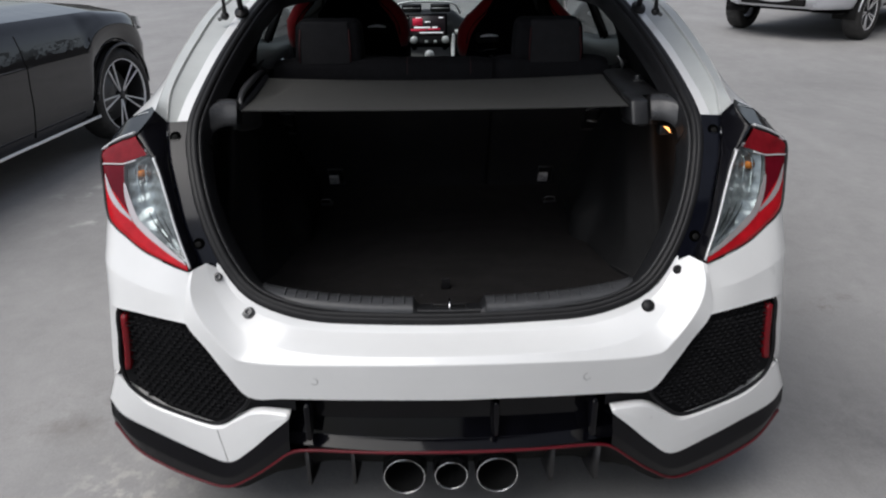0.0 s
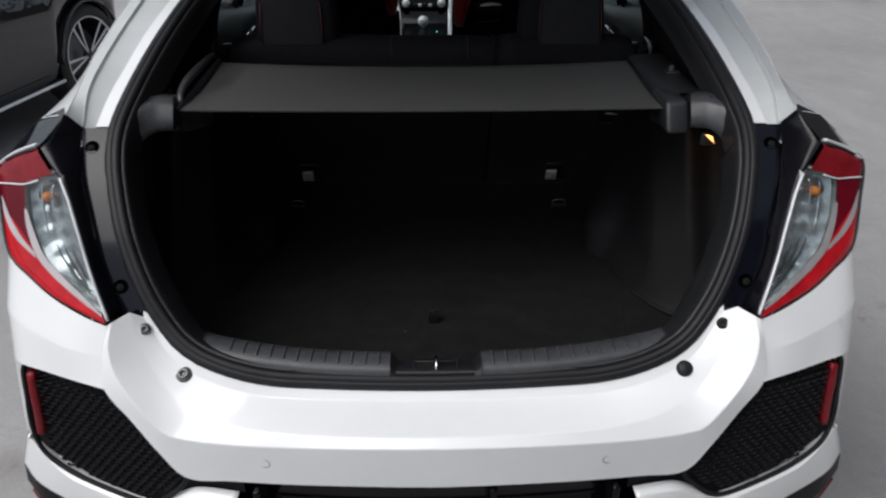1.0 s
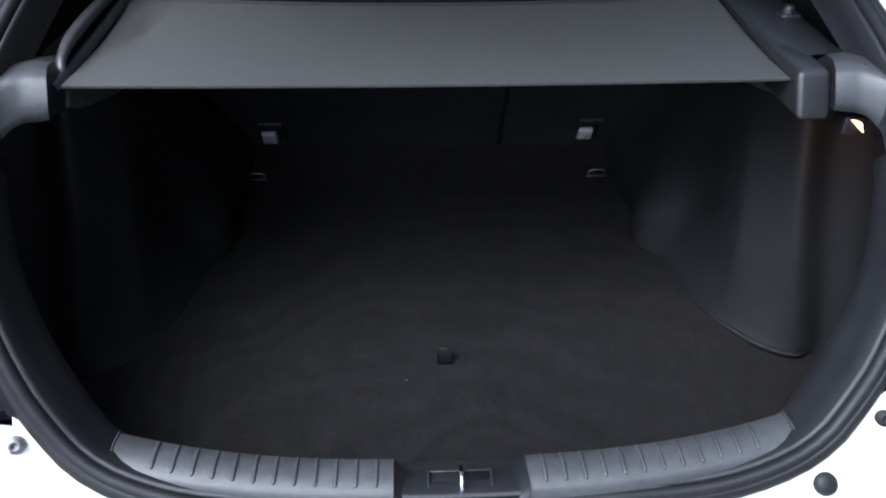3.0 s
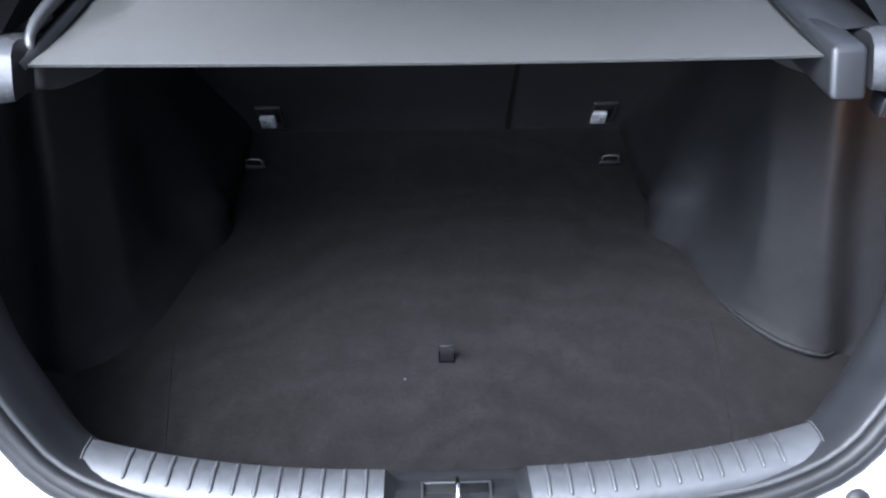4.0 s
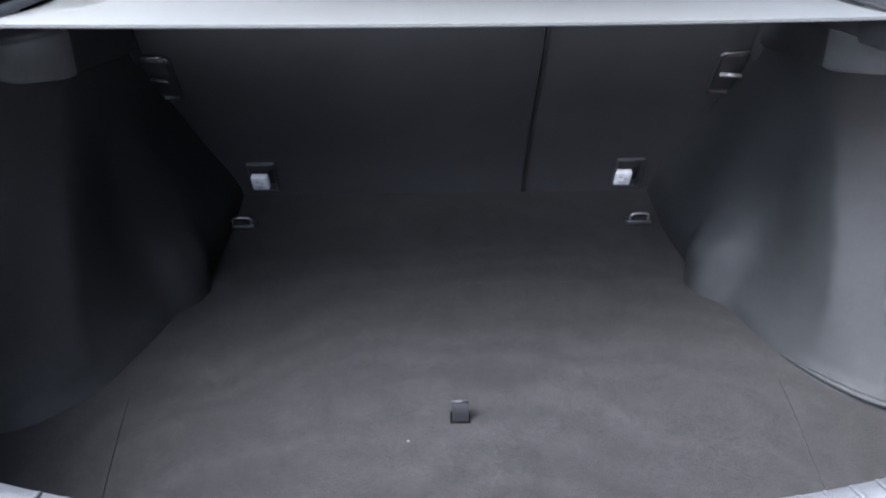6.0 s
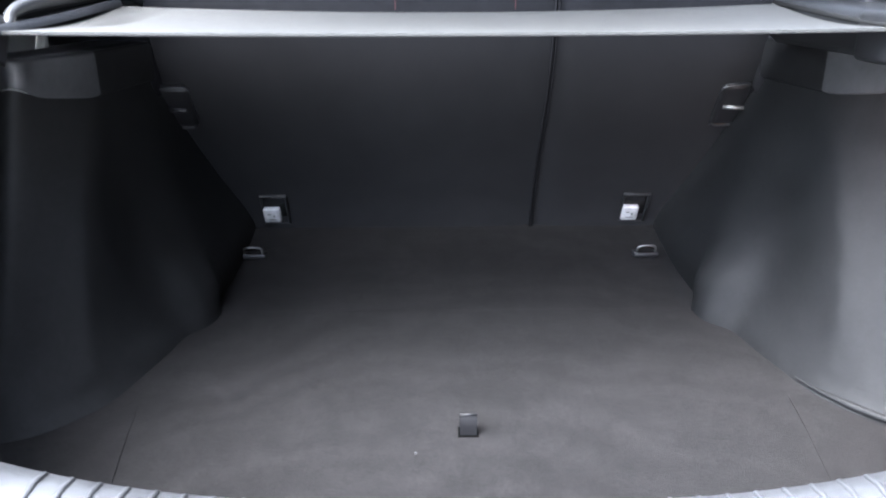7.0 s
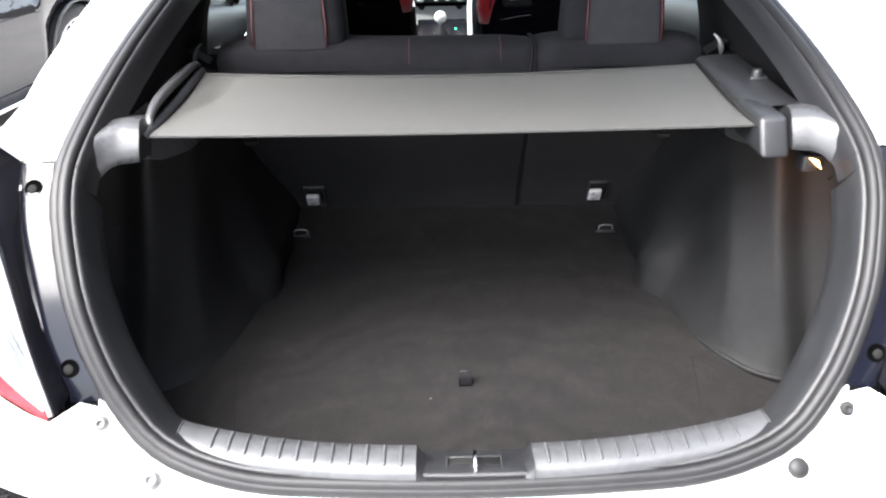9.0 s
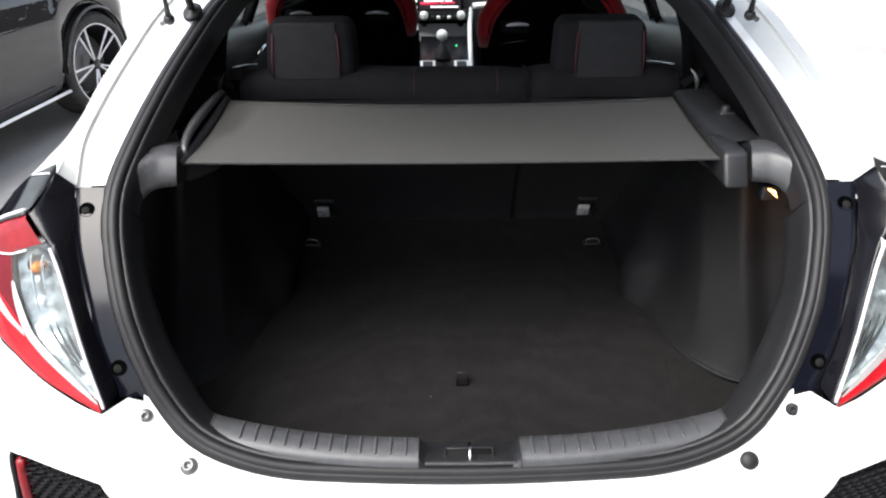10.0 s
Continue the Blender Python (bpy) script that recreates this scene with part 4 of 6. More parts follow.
def wheel_bms(r, rim_r, width, spokes, face=0.0):
    """Tyre, rim barrel, machined spokes, hub and brake disc round the y axis looking to +x."""
    m = Matrix.Rotation(radians(90), 4, "Y")
    w = width / 2
    tyre = lathe([(rim_r - 0.004, w - 0.03), (rim_r + 0.004, w - 0.008), (rim_r + 0.03, w), (r - 0.025, w - 0.006), (r - 0.006, w - 0.025), (r, w - 0.045), (r, -w + 0.045), (r - 0.006, -w + 0.025), (r - 0.03, -w), (rim_r, -w + 0.01)], m, 144)
    for v in tyre.verts:
        d = math.hypot(v.co.y, v.co.z)
        if d > r - 0.012 and abs(v.co.x) > w - 0.05 and int((math.atan2(v.co.y, v.co.z) / math.tau + 0.5) * 72) % 2:
            v.co.y *= 1 - 0.007 / d
            v.co.z *= 1 - 0.007 / d
    barrel = lathe([(rim_r - 0.006, w - 0.02), (rim_r - 0.02, w - 0.05), (rim_r - 0.03, -w + 0.03)], m, 40)
    lip = lathe([(rim_r + 0.002, w - 0.022), (rim_r + 0.001, w - 0.008), (rim_r - 0.005, w - 0.008), (rim_r - 0.007, w - 0.022)], m, 48)
    disc = lathe([(0, -0.01), (rim_r * 0.72, -0.01), (rim_r * 0.72, -0.03)], m, 32)
    hub = lathe([(0, w - 0.030), (0.028, w - 0.030), (0.034, w - 0.036), (0.036, w - 0.07)], m, 24)
    arms = []
    for k in range(spokes):
        for off in (-0.13, 0.13):
            a = k * math.tau / spokes
            b0, b1 = a + off * 0.9, a + off * 1.15
            arm = tube([(w - 0.040, 0.035 * math.cos(b0), 0.035 * math.sin(b0)), (w - 0.034, rim_r * 0.5 * math.cos(b1), rim_r * 0.5 * math.sin(b1)), (w - 0.022, (rim_r - 0.006) * math.cos(b1), (rim_r - 0.006) * math.sin(b1))], [0.0075, 0.0070, 0.0095], 6)
            arms.append(arm)
    return tyre, barrel, lip, disc, hub, arms


def add_wheel(parent, x, y, r, rim_r, width, spokes, turn, spoke_mat, steer=0):
    m = pose(x, y, r, 0, 0, steer + (0 if x > 0 else 180)) @ Matrix.Rotation(turn, 4, "X")
    tyre, barrel, lip, disc, hub, arms = wheel_bms(r, rim_r, width, spokes)
    for b in (tyre, barrel, lip, disc, hub, *arms):
        b.transform(m)
    wheel = part("wheel", tyre, TYRE, parent, "black tyre on an alloy rim")
    part("rim", barrel, DARKALLOY, wheel)
    part("rim_lip", lip, spoke_mat, wheel)
    part("brake_disc", disc, STEEL, wheel)
    part("hub", hub, DARKALLOY, wheel)
    for a in arms:
        part("spoke", a, spoke_mat, wheel)
    return wheel


for sx in (-1, 1):
    for yy in (0.76, 3.46):
        add_wheel(car, sx * 0.80, yy, 0.335, 0.258, 0.245, 7, 0.3, DARKALLOY)

# tailgate, raised overhead, with its struts
hinge = Vector((0, 1.12, 1.462))
up = Vector((0, -0.875, 0.57)).normalized()
outw = Vector((0, 0.57, 0.875)).normalized()
gate_rows, inner_rows = [], []
for s, w in ((0.02, 0.60), (0.25, 0.66), (0.55, 0.70), (0.80, 0.71), (0.98, 0.66), (1.05, 0.60)):
    gate_rows.append([hinge + up * s + outw * (0.035 - 0.04 * (x / 0.7) ** 2 - (0.05 if s > 1 else 0)) + Vector((x, 0, 0)) for x in np.linspace(-w, w, 13)])
    inner_rows.append([hinge + up * s + outw * (-0.045 + 0.03 * abs(x / 0.7) ** 3) + Vector((x * 0.97, 0, 0)) for x in np.linspace(-w, w, 13)])
gate = part("tailgate", sheet(gate_rows), WHITE, car, "raised white tailgate")
part("tailgate_lining", sheet(inner_rows), PLASTIC, gate)
rim_a = gate_rows[0] + [r[-1] for r in gate_rows[1:]] + gate_rows[-1][-2::-1] + [r[0] for r in gate_rows[-2:0:-1]]
rim_b = inner_rows[0] + [r[-1] for r in inner_rows[1:]] + inner_rows[-1][-2::-1] + [r[0] for r in inner_rows[-2:0:-1]]
part("tailgate_edge", sheet([rim_a, rim_b], closed=True), WHITE, gate)
for sx in (-1, 1):
    foot, head = Vector((sx * 0.688, 0.785, 1.331)), hinge + up * 0.62 - outw * 0.03 + Vector((sx * 0.64, 0, 0))
    strut = part("gas_strut", tube([foot, foot.lerp(head, 0.08), foot.lerp(head, 0.5)], [0.0085, 0.0055, 0.0055], 10), PLASTIC, car, "black gas strut of the tailgate")
    part("strut_sleeve", tube([foot.lerp(head, 0.45), head], 0.011, 12), PLASTIC, strut)
    ball = bmesh.new()
    bmesh.ops.create_uvsphere(ball, u_segments=14, v_segments=10, radius=0.0135, matrix=Matrix.Translation(foot))
    part("ball_joint", ball, PLASTIC, strut)
    part("strut_bracket", tube([foot, foot + Vector((sx * 0.022, 0.004, -0.012))], 0.006, 8), STEEL, strut)
    g0 = Vector((sx * 0.646, 0.835, 1.340))
    cable = part("cable_conduit", tube([g0, g0 + Vector((0, -0.02, 0.05)), g0 + Vector((0, -0.02, 0.16)), hinge + up * 0.22 - outw * 0.03 + Vector((sx * 0.58, 0, 0))], 0.009, 10, 20), RUBBER, car, "black rubber cable conduit to the tailgate")
    part("grommet", lathe([(0, 0.012), (0.011, 0.012), (0.013, 0.006), (0.027, 0.004), (0.029, 0.0), (0.029, -0.01)], facing(g0, (0, -0.35, 0.93)) @ Matrix.Diagonal((0.75, 1.25, 0.7, 1)), 24), RUBBER, cable)


# ---------------------------------------------------------------- boot: sill plate, linings, floor
def sill_mid(x):
    """Back edge, top and front edge of the sill plate at x: (y, z) pairs."""
    a = abs(x)
    rise = 0.027 * (a / 0.5) ** 2.6
    run = 0.047 * (a / 0.5) ** 2.6
    return [(-0.026 + run, 0.672 + rise), (-0.022 + run, 0.694 + rise), (-0.013 + run, 0.703 + rise), (0.020 + run, 0.705 + rise), (0.043 + run, 0.700 + rise), (0.051 + run, 0.688 + rise), (0.055 + run, 0.53)]


NOTCH = 0.094
plate = None
for x0, x1 in ((-0.488, -NOTCH), (NOTCH, 0.484)):
    xs = np.linspace(x0, x1, 25)
    rows = [[(x, sill_mid(x)[k][0], sill_mid(x)[k][1]) for x in xs] for k in range(7)]
    piece = part("sill_plate", sheet(rows, thick=None), SILL, car if plate is None else plate, "ribbed grey plastic sill plate")
    plate = plate or piece
    for k in range(12):
        x = (1 if x0 > 0 else -1) * (0.118 + 0.0281 * k)
        p = sill_mid(x)
        rib = tube([(x, p[4][0] - 0.001, p[4][1] - 0.0006), (x, p[4][0] - 0.004, p[4][1] + 0.0012), (x, p[3][0], p[3][1] + 0.0006), (x, p[2][0] + 0.012, p[2][1] + 0.0009), (x, p[2][0] + 0.007, p[2][1] + 0.0006), (x, p[2][0] + 0.005, p[2][1] - 0.0008)], [0.0020, 0.0030, 0.0032, 0.0032, 0.0028, 0.0016], 8)
        part("rib", rib, SILL, plate)
    part("plate_end", tube([(s_ * 0.486, y, z + 0.001) for s_ in (1 if x0 > 0 else -1,) for y, z in sill_mid(0.486)[1:6]], 0.0016, 6), SILL, plate)
# notch with the catch
well = [[(x, y, z) for x in np.linspace(-NOTCH, NOTCH, 13)] for y, z in ((-0.026, 0.672), (-0.022, 0.684), (-0.016, 0.683), (0.044, 0.676), (0.052, 0.664), (0.056, 0.53))]
for row in well:
    for i, (x, y, z) in enumerate(row):
        f = max(0.0, (abs(x) - 0.078) / (NOTCH - 0.078))
        row[i] = (x, y, z + (0.026 if -0.02 < y < 0.05 else 0.014) * f * f)
notch = part("latch_well", sheet(well), TRIM, plate, "recess for the latch")
def latch_z(y):
    return 0.6815 - 0.115 * (y + 0.010)


part("latch_frame", join(*[box(x0, x1, y0, y1, latch_z(y0) - 0.003, latch_z(y0) + 0.0045, 0.001) for x0, x1, y0, y1 in ((-0.047, 0.047, -0.010, -0.006), (-0.047, 0.047, 0.034, 0.038), (-0.047, -0.043, -0.006, 0.034), (0.043, 0.047, -0.006, 0.034))]), SATIN, notch)
part("latch_slot", box(-0.043, 0.043, -0.006, 0.034, 0.672, 0.6805, 0.0), UNDER, notch)
part("striker", tube([(0.001, -0.004, 0.676), (0.001, -0.004, 0.694), (0.001, 0.014, 0.702), (0.001, 0.030, 0.696), (0.001, 0.031, 0.672)], 0.0034, 8, 16), CHROME, notch, "bright steel striker")

# side linings
W_BASE = [(0.66, 0.05), (0.750, 0.14), (0.785, 0.26), (0.775, 0.375), (0.740, 0.404), (0.692, 0.387), (0.638, 0.414), (0.599, 0.459), (0.570, 0.508), (0.556, 0.540), (0.516, 0.68), (0.487, 0.80), (0.474, 0.90), (0.470, 1.16)]
W_LOW = [(0.67, 0.06), (0.755, 0.15), (0.790, 0.28), (0.785, 0.400), (0.738, 0.436), (0.680, 0.413), (0.648, 0.445), (0.612, 0.481), (0.588, 0.507), (0.581, 0.532), (0.560, 0.66), (0.500, 0.770), (0.462, 0.82), (0.456, 1.13)]
W_MID = [(0.69, 0.10), (0.760, 0.18), (0.792, 0.34), (0.772, 0.450), (0.720, 0.492), (0.657, 0.463), (0.634, 0.494), (0.609, 0.528), (0.589, 0.556), (0.583, 0.580), (0.572, 0.68), (0.553, 0.775), (0.541, 0.84), (0.532, 1.06)]
W_TOP = [(0.705, 0.33), (0.750, 0.352), (0.770, 0.430), (0.750, 0.520), (0.692, 0.545), (0.634, 0.515), (0.621, 0.556), (0.606, 0.607), (0.592, 0.655), (0.588, 0.680), (0.584, 0.73), (0.580, 0.80), (0.578, 0.87), (0.578, 1.0)]


def pressed(curves, along=8, up=6):
    """A sheet over curves with matching points, its folds kept in line and slightly rounded."""
    def run(pts, k, passes):
        P = [a.lerp(b, j / k) for a, b in zip(pts, pts[1:]) for j in range(k)] + [pts[-1]]
        for _ in range(passes):
            P = [P[0]] + [(a + 2 * b + c) / 4 for a, b, c in zip(P, P[1:], P[2:])] + [P[-1]]
        return P

    rows = [run([Vector(p) for p in c], along, 10) for c in curves]
    columns = [[rows[0][i]] + run([r[i] for r in rows[1:]], up, 8) for i in range(len(rows[0]))]
    return sheet([[c[k] for c in columns] for k in range(len(columns[0]))])


def rail_z(y):
    """The lower edge of the rail, which climbs towards the corner trim."""
    return float(np.interp(y, (0.42, 0.45, 0.49, 0.55, 0.64, 1.0), (1.066, 1.062, 1.045, 1.016, 1.000, 0.998)))


for sx in (-1, 1):
    def W(pts, z, g=0.0):
        return [(sx * (x + g), y, z if isinstance(z, float) else rail_z(y) + 0.004 * z) for x, y in pts]

    foot = [(sx * (x - 0.004 - 0.007 * math.exp(-(((y - 0.45) / 0.09) ** 4))), y - 0.003 - 0.004 * math.exp(-(((y - 0.45) / 0.09) ** 4)), 0.5445) for x, y in W_BASE]
    shell = pressed([foot, W(W_BASE, 0.566), W(W_LOW, 0.640), W(W_MID, 0.80), W(W_TOP, 0)])
    for v in shell.verts:
        v.co.x -= sx * (0.036 if sx > 0 else 0.026) * math.exp(-((v.co.y - 0.775) / 0.045) ** 4 - ((v.co.z - 0.590) / 0.085) ** 4)
        v.co.x += sx * 0.006 * math.exp(-((v.co.y - 0.70) / 0.05) ** 2 - ((v.co.z - 0.70) / 0.12) ** 2)
    lining = part("boot_lining", shell, LINING, car, "dark moulded lining over the wheel arch")
    # one rail in two tones: the rear run's shade is put into LINING
    for run, m, lab in ((W_TOP[:10], SILL, "smooth grey plastic rail under the cover"), (W_TOP[9:], LINING, "")):
        part("lining_rail", loft([W(run, 0, -0.001), W(run, 1, -0.005), W(run, 1.062, -0.005), W(run, 1.070, -0.002), W(run, 1.072, 0.02)], 34, (0, 0.5)), m, lining, lab)
    part("lining_ledge", loft([W(W_TOP, 1.070, -0.004), W([(0.71, 0.36), (0.735, 0.37), (0.74, 0.42), (0.73, 0.45), (0.71, 0.47), (0.70, 0.49), (0.69, 0.54), (0.68, 0.60), (0.67, 0.64), (0.67, 0.69), (0.67, 0.76), (0.66, 0.85), (0.66, 0.90), (0.66, 1.0)], 1.074)], 40), PLASTIC, lining)
    if sx > 0:
        lip = [(sx * (x - 0.008), y - 0.004, 0.5535) for x, y in ((0.722, 0.398), (0.692, 0.386), (0.638, 0.413), (0.599, 0.458), (0.570, 0.507), (0.553, 0.548))]
        part("lining_lip", tube(lip, [0.002, 0.005, 0.006, 0.006, 0.004, 0.001], 10, 30), LINING, lining)
    # pillar trim from the opening to the rear side window
    R0 = [p for p, q in zip(ring_offset(0.044, 0.052), RING) if 1.09 < q.z < 1.372 and q.x * sx > 0]
    R0.sort(key=lambda p: p.z)
    Q1 = [(sx * x, y, z) for x, y, z in ((0.675, 0.60, 1.10), (0.665, 0.74, 1.17), (0.648, 0.90, 1.24), (0.620, 1.05, 1.305), (0.575, 1.18, 1.355))]
    Q2 = [(sx * x, y, z) for x, y, z in ((0.672, 0.86, 1.10), (0.662, 0.98, 1.16), (0.648, 1.10, 1.22), (0.632, 1.20, 1.285), (0.600, 1.30, 1.35))]
    Q3 = [(sx * x, y, z) for x, y, z in ((0.74, 1.36, 1.00), (0.74, 1.40, 1.08), (0.732, 1.44, 1.16), (0.70, 1.48, 1.26), (0.66, 1.50, 1.36))]
    part("pillar_trim", loft([R0, Q1, Q2, Q3], 24, (0.0, 0.33, 0.66)), PILLAR, car, "dark inner pillar trim")
    # corner trim between the surround and the cover
    def T(pts):
        return [(sx * x, y, z) for x, y, z in pts]

    Tb = T([(0.606, 0.500, 1.122), (0.622, 0.505, 1.126), (0.638, 0.505, 1.128), (0.650, 0.500, 1.130), (0.672, 0.480, 1.134), (0.70, 0.47, 1.13)])
    T0 = T([(0.598, 0.440, 1.138), (0.614, 0.440, 1.142), (0.632, 0.434, 1.143), (0.646, 0.425, 1.143), (0.668, 0.400, 1.140), (0.70, 0.40, 1.13)])
    T1 = T([(0.588, 0.404, 1.137), (0.604, 0.402, 1.140), (0.622, 0.394, 1.140), (0.638, 0.382, 1.138), (0.664, 0.360, 1.130), (0.70, 0.372, 1.12)])
    T2 = T([(0.586, 0.392, 1.129), (0.603, 0.388, 1.131), (0.621, 0.381, 1.130), (0.637, 0.370, 1.128), (0.665, 0.348, 1.118), (0.70, 0.362, 1.105)])
    T3 = T([(0.584, 0.364, 1.084), (0.601, 0.360, 1.083), (0.619, 0.357, 1.082), (0.638, 0.349, 1.074), (0.664, 0.332, 1.050), (0.70, 0.345, 1.02)])
    T4 = [(x, y + 0.03, z + 0.002) for x, y, z in T3]
    corner = part("corner_trim", loft([Tb, T0, T1, T2, T3, T4], 26, (0.0, 0.5)), CORNER, car, "rounded grey corner trim below the pillar")
    part("corner_side", loft([[Tb[0], T0[0], T1[0], T2[0], T3[0], T4[0]], T([(0.596, 0.51, 1.115), (0.590, 0.47, 1.118), (0.585, 0.45, 1.114), (0.583, 0.44, 1.105), (0.582, 0.42, 1.075), (0.584, 0.42, 1.070)])], 14), RUBBER, corner)
    part("corner_joint", tube([p for p in (ring_offset(a, d - 0.0008)[min(range(150), key=lambda i: (RING[i].z - 1.103) ** 2 + (RING[i].x - sx * 0.69) ** 2)] for a, d in SURROUND[1:6])], 0.0011, 6), RUBBER, corner)
lamp_body = part("boot_lamp", box(0.616, 0.654, 0.376, 0.412, 1.034, 1.066, 0.004), PLASTIC, car, "small warm boot lamp, lit")
part("lamp_lens", sheet([[(0.624, 0.372, 1.062), (0.632, 0.370, 1.061), (0.640, 0.369, 1.058)], [(0.632, 0.371, 1.055), (0.638, 0.369, 1.052), (0.643, 0.368, 1.049)], [(0.642, 0.371, 1.046), (0.645, 0.369, 1.044), (0.647, 0.368, 1.042)]], thick=(0, 0.006, 0)), BULB, lamp_body, "wedge-shaped glowing lens")
glim = new("boot_lamp_light", bpy.data.lights.new("boot_lamp_light", "SPOT"))
glim.data.energy, glim.data.color, glim.data.shadow_soft_size = 0.24, (1.0, 0.46, 0.20), 0.010
glim.data.spot_size, glim.data.spot_blend = radians(125), 0.8
glim.matrix_world = look((0.628, 0.352, 1.030), (0.630, 0.50, 0.86))

# floor board
board = thing("cargo_floor_board", "charcoal carpeted floor board with a black pull tab", "floor board", (0, 0.45, 0.54))
ys = [(0.075, 0.700), (0.16, 0.74), (0.30, 0.765), (0.385, 0.75), (0.41, 0.70), (0.45, 0.632), (0.53, 0.573), (0.66, 0.53), (0.80, 0.490)]
rows = []
for y, w in ys:
    rows.append([(x, y, 0.543 + 0.022 * max(0, (y - 0.45) / 0.36) ** 1.6 + (0.0014 * noise.noise(Vector((x * 9, y * 9, 0))))) for x in np.linspace(-w - 0.03, w + 0.03, 41)])
part("carpet", sheet([[(x, y, 0.50) for x, y, z in rows[0]]] + rows), CARPET, board)

for sx in (-1, 1):
    part("board_seam", tube([(sx * x, y, 0.5441) for x, y in ((0.44, 0.09), (0.47, 0.25), (0.50, 0.40), (0.52, 0.52))], 0.0009, 5, 14), CARPET, board)
tab = loft([[(-0.0125, 0.418, 0.540), (0.0125, 0.418, 0.540)], [(-0.0125, 0.414, 0.566), (0.0125, 0.414, 0.566)], [(-0.0125, 0.406, 0.574), (0.0125, 0.406, 0.574)], [(-0.0125, 0.399, 0.568), (0.0125, 0.399, 0.568)], [(-0.0125, 0.397, 0.540), (0.0125, 0.397, 0.540)]], 4, thick=None)
part("pull_tab", tab, mat("black_webbing", (0.004, 0.004, 0.005), 0.8, spec=0.2, bump=0.5, bump_scale=900), board, "black webbing pull tab")
part("tab_fold", tube([(-0.0125, 0.4045, 0.5745), (0.0125, 0.4045, 0.5745)], 0.0016, 6), PLASTIC, board)
part("tab_slot", box(-0.015, 0.015, 0.394, 0.422, 0.5405, 0.5440, 0.001), HOLE, board)
part("lint", box(-0.078, -0.0745, 0.353, 0.356, 0.543, 0.5450, 0.0008), SILL, board)
ramp = part("seat_foot_flap", sheet([[(x, y, z) for x in np.linspace(-w, w, 31)] for y, z, w in ((0.7985, 0.5652, 0.49), (0.808, 0.5652, 0.488), (0.83, 0.5695, 0.485), (0.99, 0.597, 0.48), (1.005, 0.602, 0.48), (1.13, 0.634, 0.49), (1.16, 0.640, 0.49))]), CARPET, car, "carpeted flap in front of the seat back")
for x, y in ((-0.444, 1.003), (0.415, 0.997)):
    ring = part("lashing_eye", tube([(x - 0.019, y, 0.612), (x - 0.018, y - 0.004, 0.626), (x, y - 0.006, 0.630), (x + 0.018, y - 0.004, 0.626), (x + 0.019, y, 0.612)], 0.0026, 8, 20), STEEL, ramp, "small steel lashing eye")
    part("eye_plate", box(x - 0.027, x + 0.027, y - 0.006, y + 0.020, 0.602, 0.6135, 0.003), PLASTIC, ring)

# ---------------------------------------------------------------- cargo cover
cover = thing("cargo_cover", "grey fabric roller cargo cover drawn across the boot", "cargo cover", (0, 0.6, 1.1))
rows = []
for s in np.linspace(0, 1, 25):
    row = []
    for u in np.linspace(0, 1, 101):
        x = -0.578 + u * (0.545 + 0.578)
        sag = 4 * u * (1 - u)
        y = 0.415 + s * 0.365 - 0.012 * sag * s
        row.append((x, y, 1.1145 + 0.020 * s - 0.012 * sag * s - 0.004 * sag * (1 - s) - 0.010 * math.sin(math.pi * s) * (1 - 0.3 * sag) - 0.010 * math.exp(-((x + 0.530 - 0.22 * (y - 0.62)) / 0.020) ** 2 - ((y - 0.66) / 0.07) ** 2)))
    rows.append(row)
part("cloth", sheet(rows + [[(x, y - 0.001, z - 0.004) for x, y, z in rows[-1]]] + [[(x, y, z - 0.004) for x, y, z in r] for r in rows[::-1]] + [rows[0]]), COVER, cover)
part("hem", tube([Vector(p) + Vector((0, 0.002, -0.003)) for p in rows[0]], 0.0022, 6), COVER, cover)
part("hem", tube([Vector(p) + Vector((0, 0, -0.002)) for p in rows[-1]], 0.003, 6), COVER, cover)
cas = [[(0.534, y, 1.110 + 0.022 * s), (0.538, y, 1.122 + 0.018 * s), (0.548, y, 1.128 + 0.018 * s), (0.575, y + 0.002, 1.132 + 0.016 * s), (0.600, y + 0.004, 1.134 + 0.014 * s), (0.632, y + 0.01, 1.134 + 0.012 * s), (0.640, y + 0.01, 1.124 + 0.012 * s), (0.640, y + 0.01, 1.078), (0.552, y, 1.070), (0.538, y, 1.082)] for y, s in ((0.458, 0.12), (0.56, 0.4), (0.64, 0.6), (0.80, 1.0))]
cassette = part("cassette", sheet([[*r, r[0]] for r in cas]), SATIN, cover, "black plastic cassette of the roller cover")
capb = box(0.531, 0.583, 0.362, 0.515, 1.066, 1.1335, 0.0095, 4)
for v in capb.verts:
    if v.co.y < 0.45:
        v.co.y += 0.55 * (v.co.z - 1.066)
part("cassette_cap", capb, SATIN, cassette, "satin end cap of the cassette")
part("cassette_knob", lathe([(0, 0.018), (0.008, 0.018), (0.010, 0.014), (0.011, 0.0)], facing((0.607, 0.625, 1.143), (0, 0, 1)), 16), SATIN, cassette)
part("knob_seat", box(0.592, 0.628, 0.612, 0.640, 1.138, 1.1475, 0.004), SATIN, cassette)
part("cassette_lip", tube([(0.534, 0.405, 1.114), (0.534, 0.55, 1.120), (0.534, 0.79, 1.136)], 0.0040, 8), UNDER, cassette)
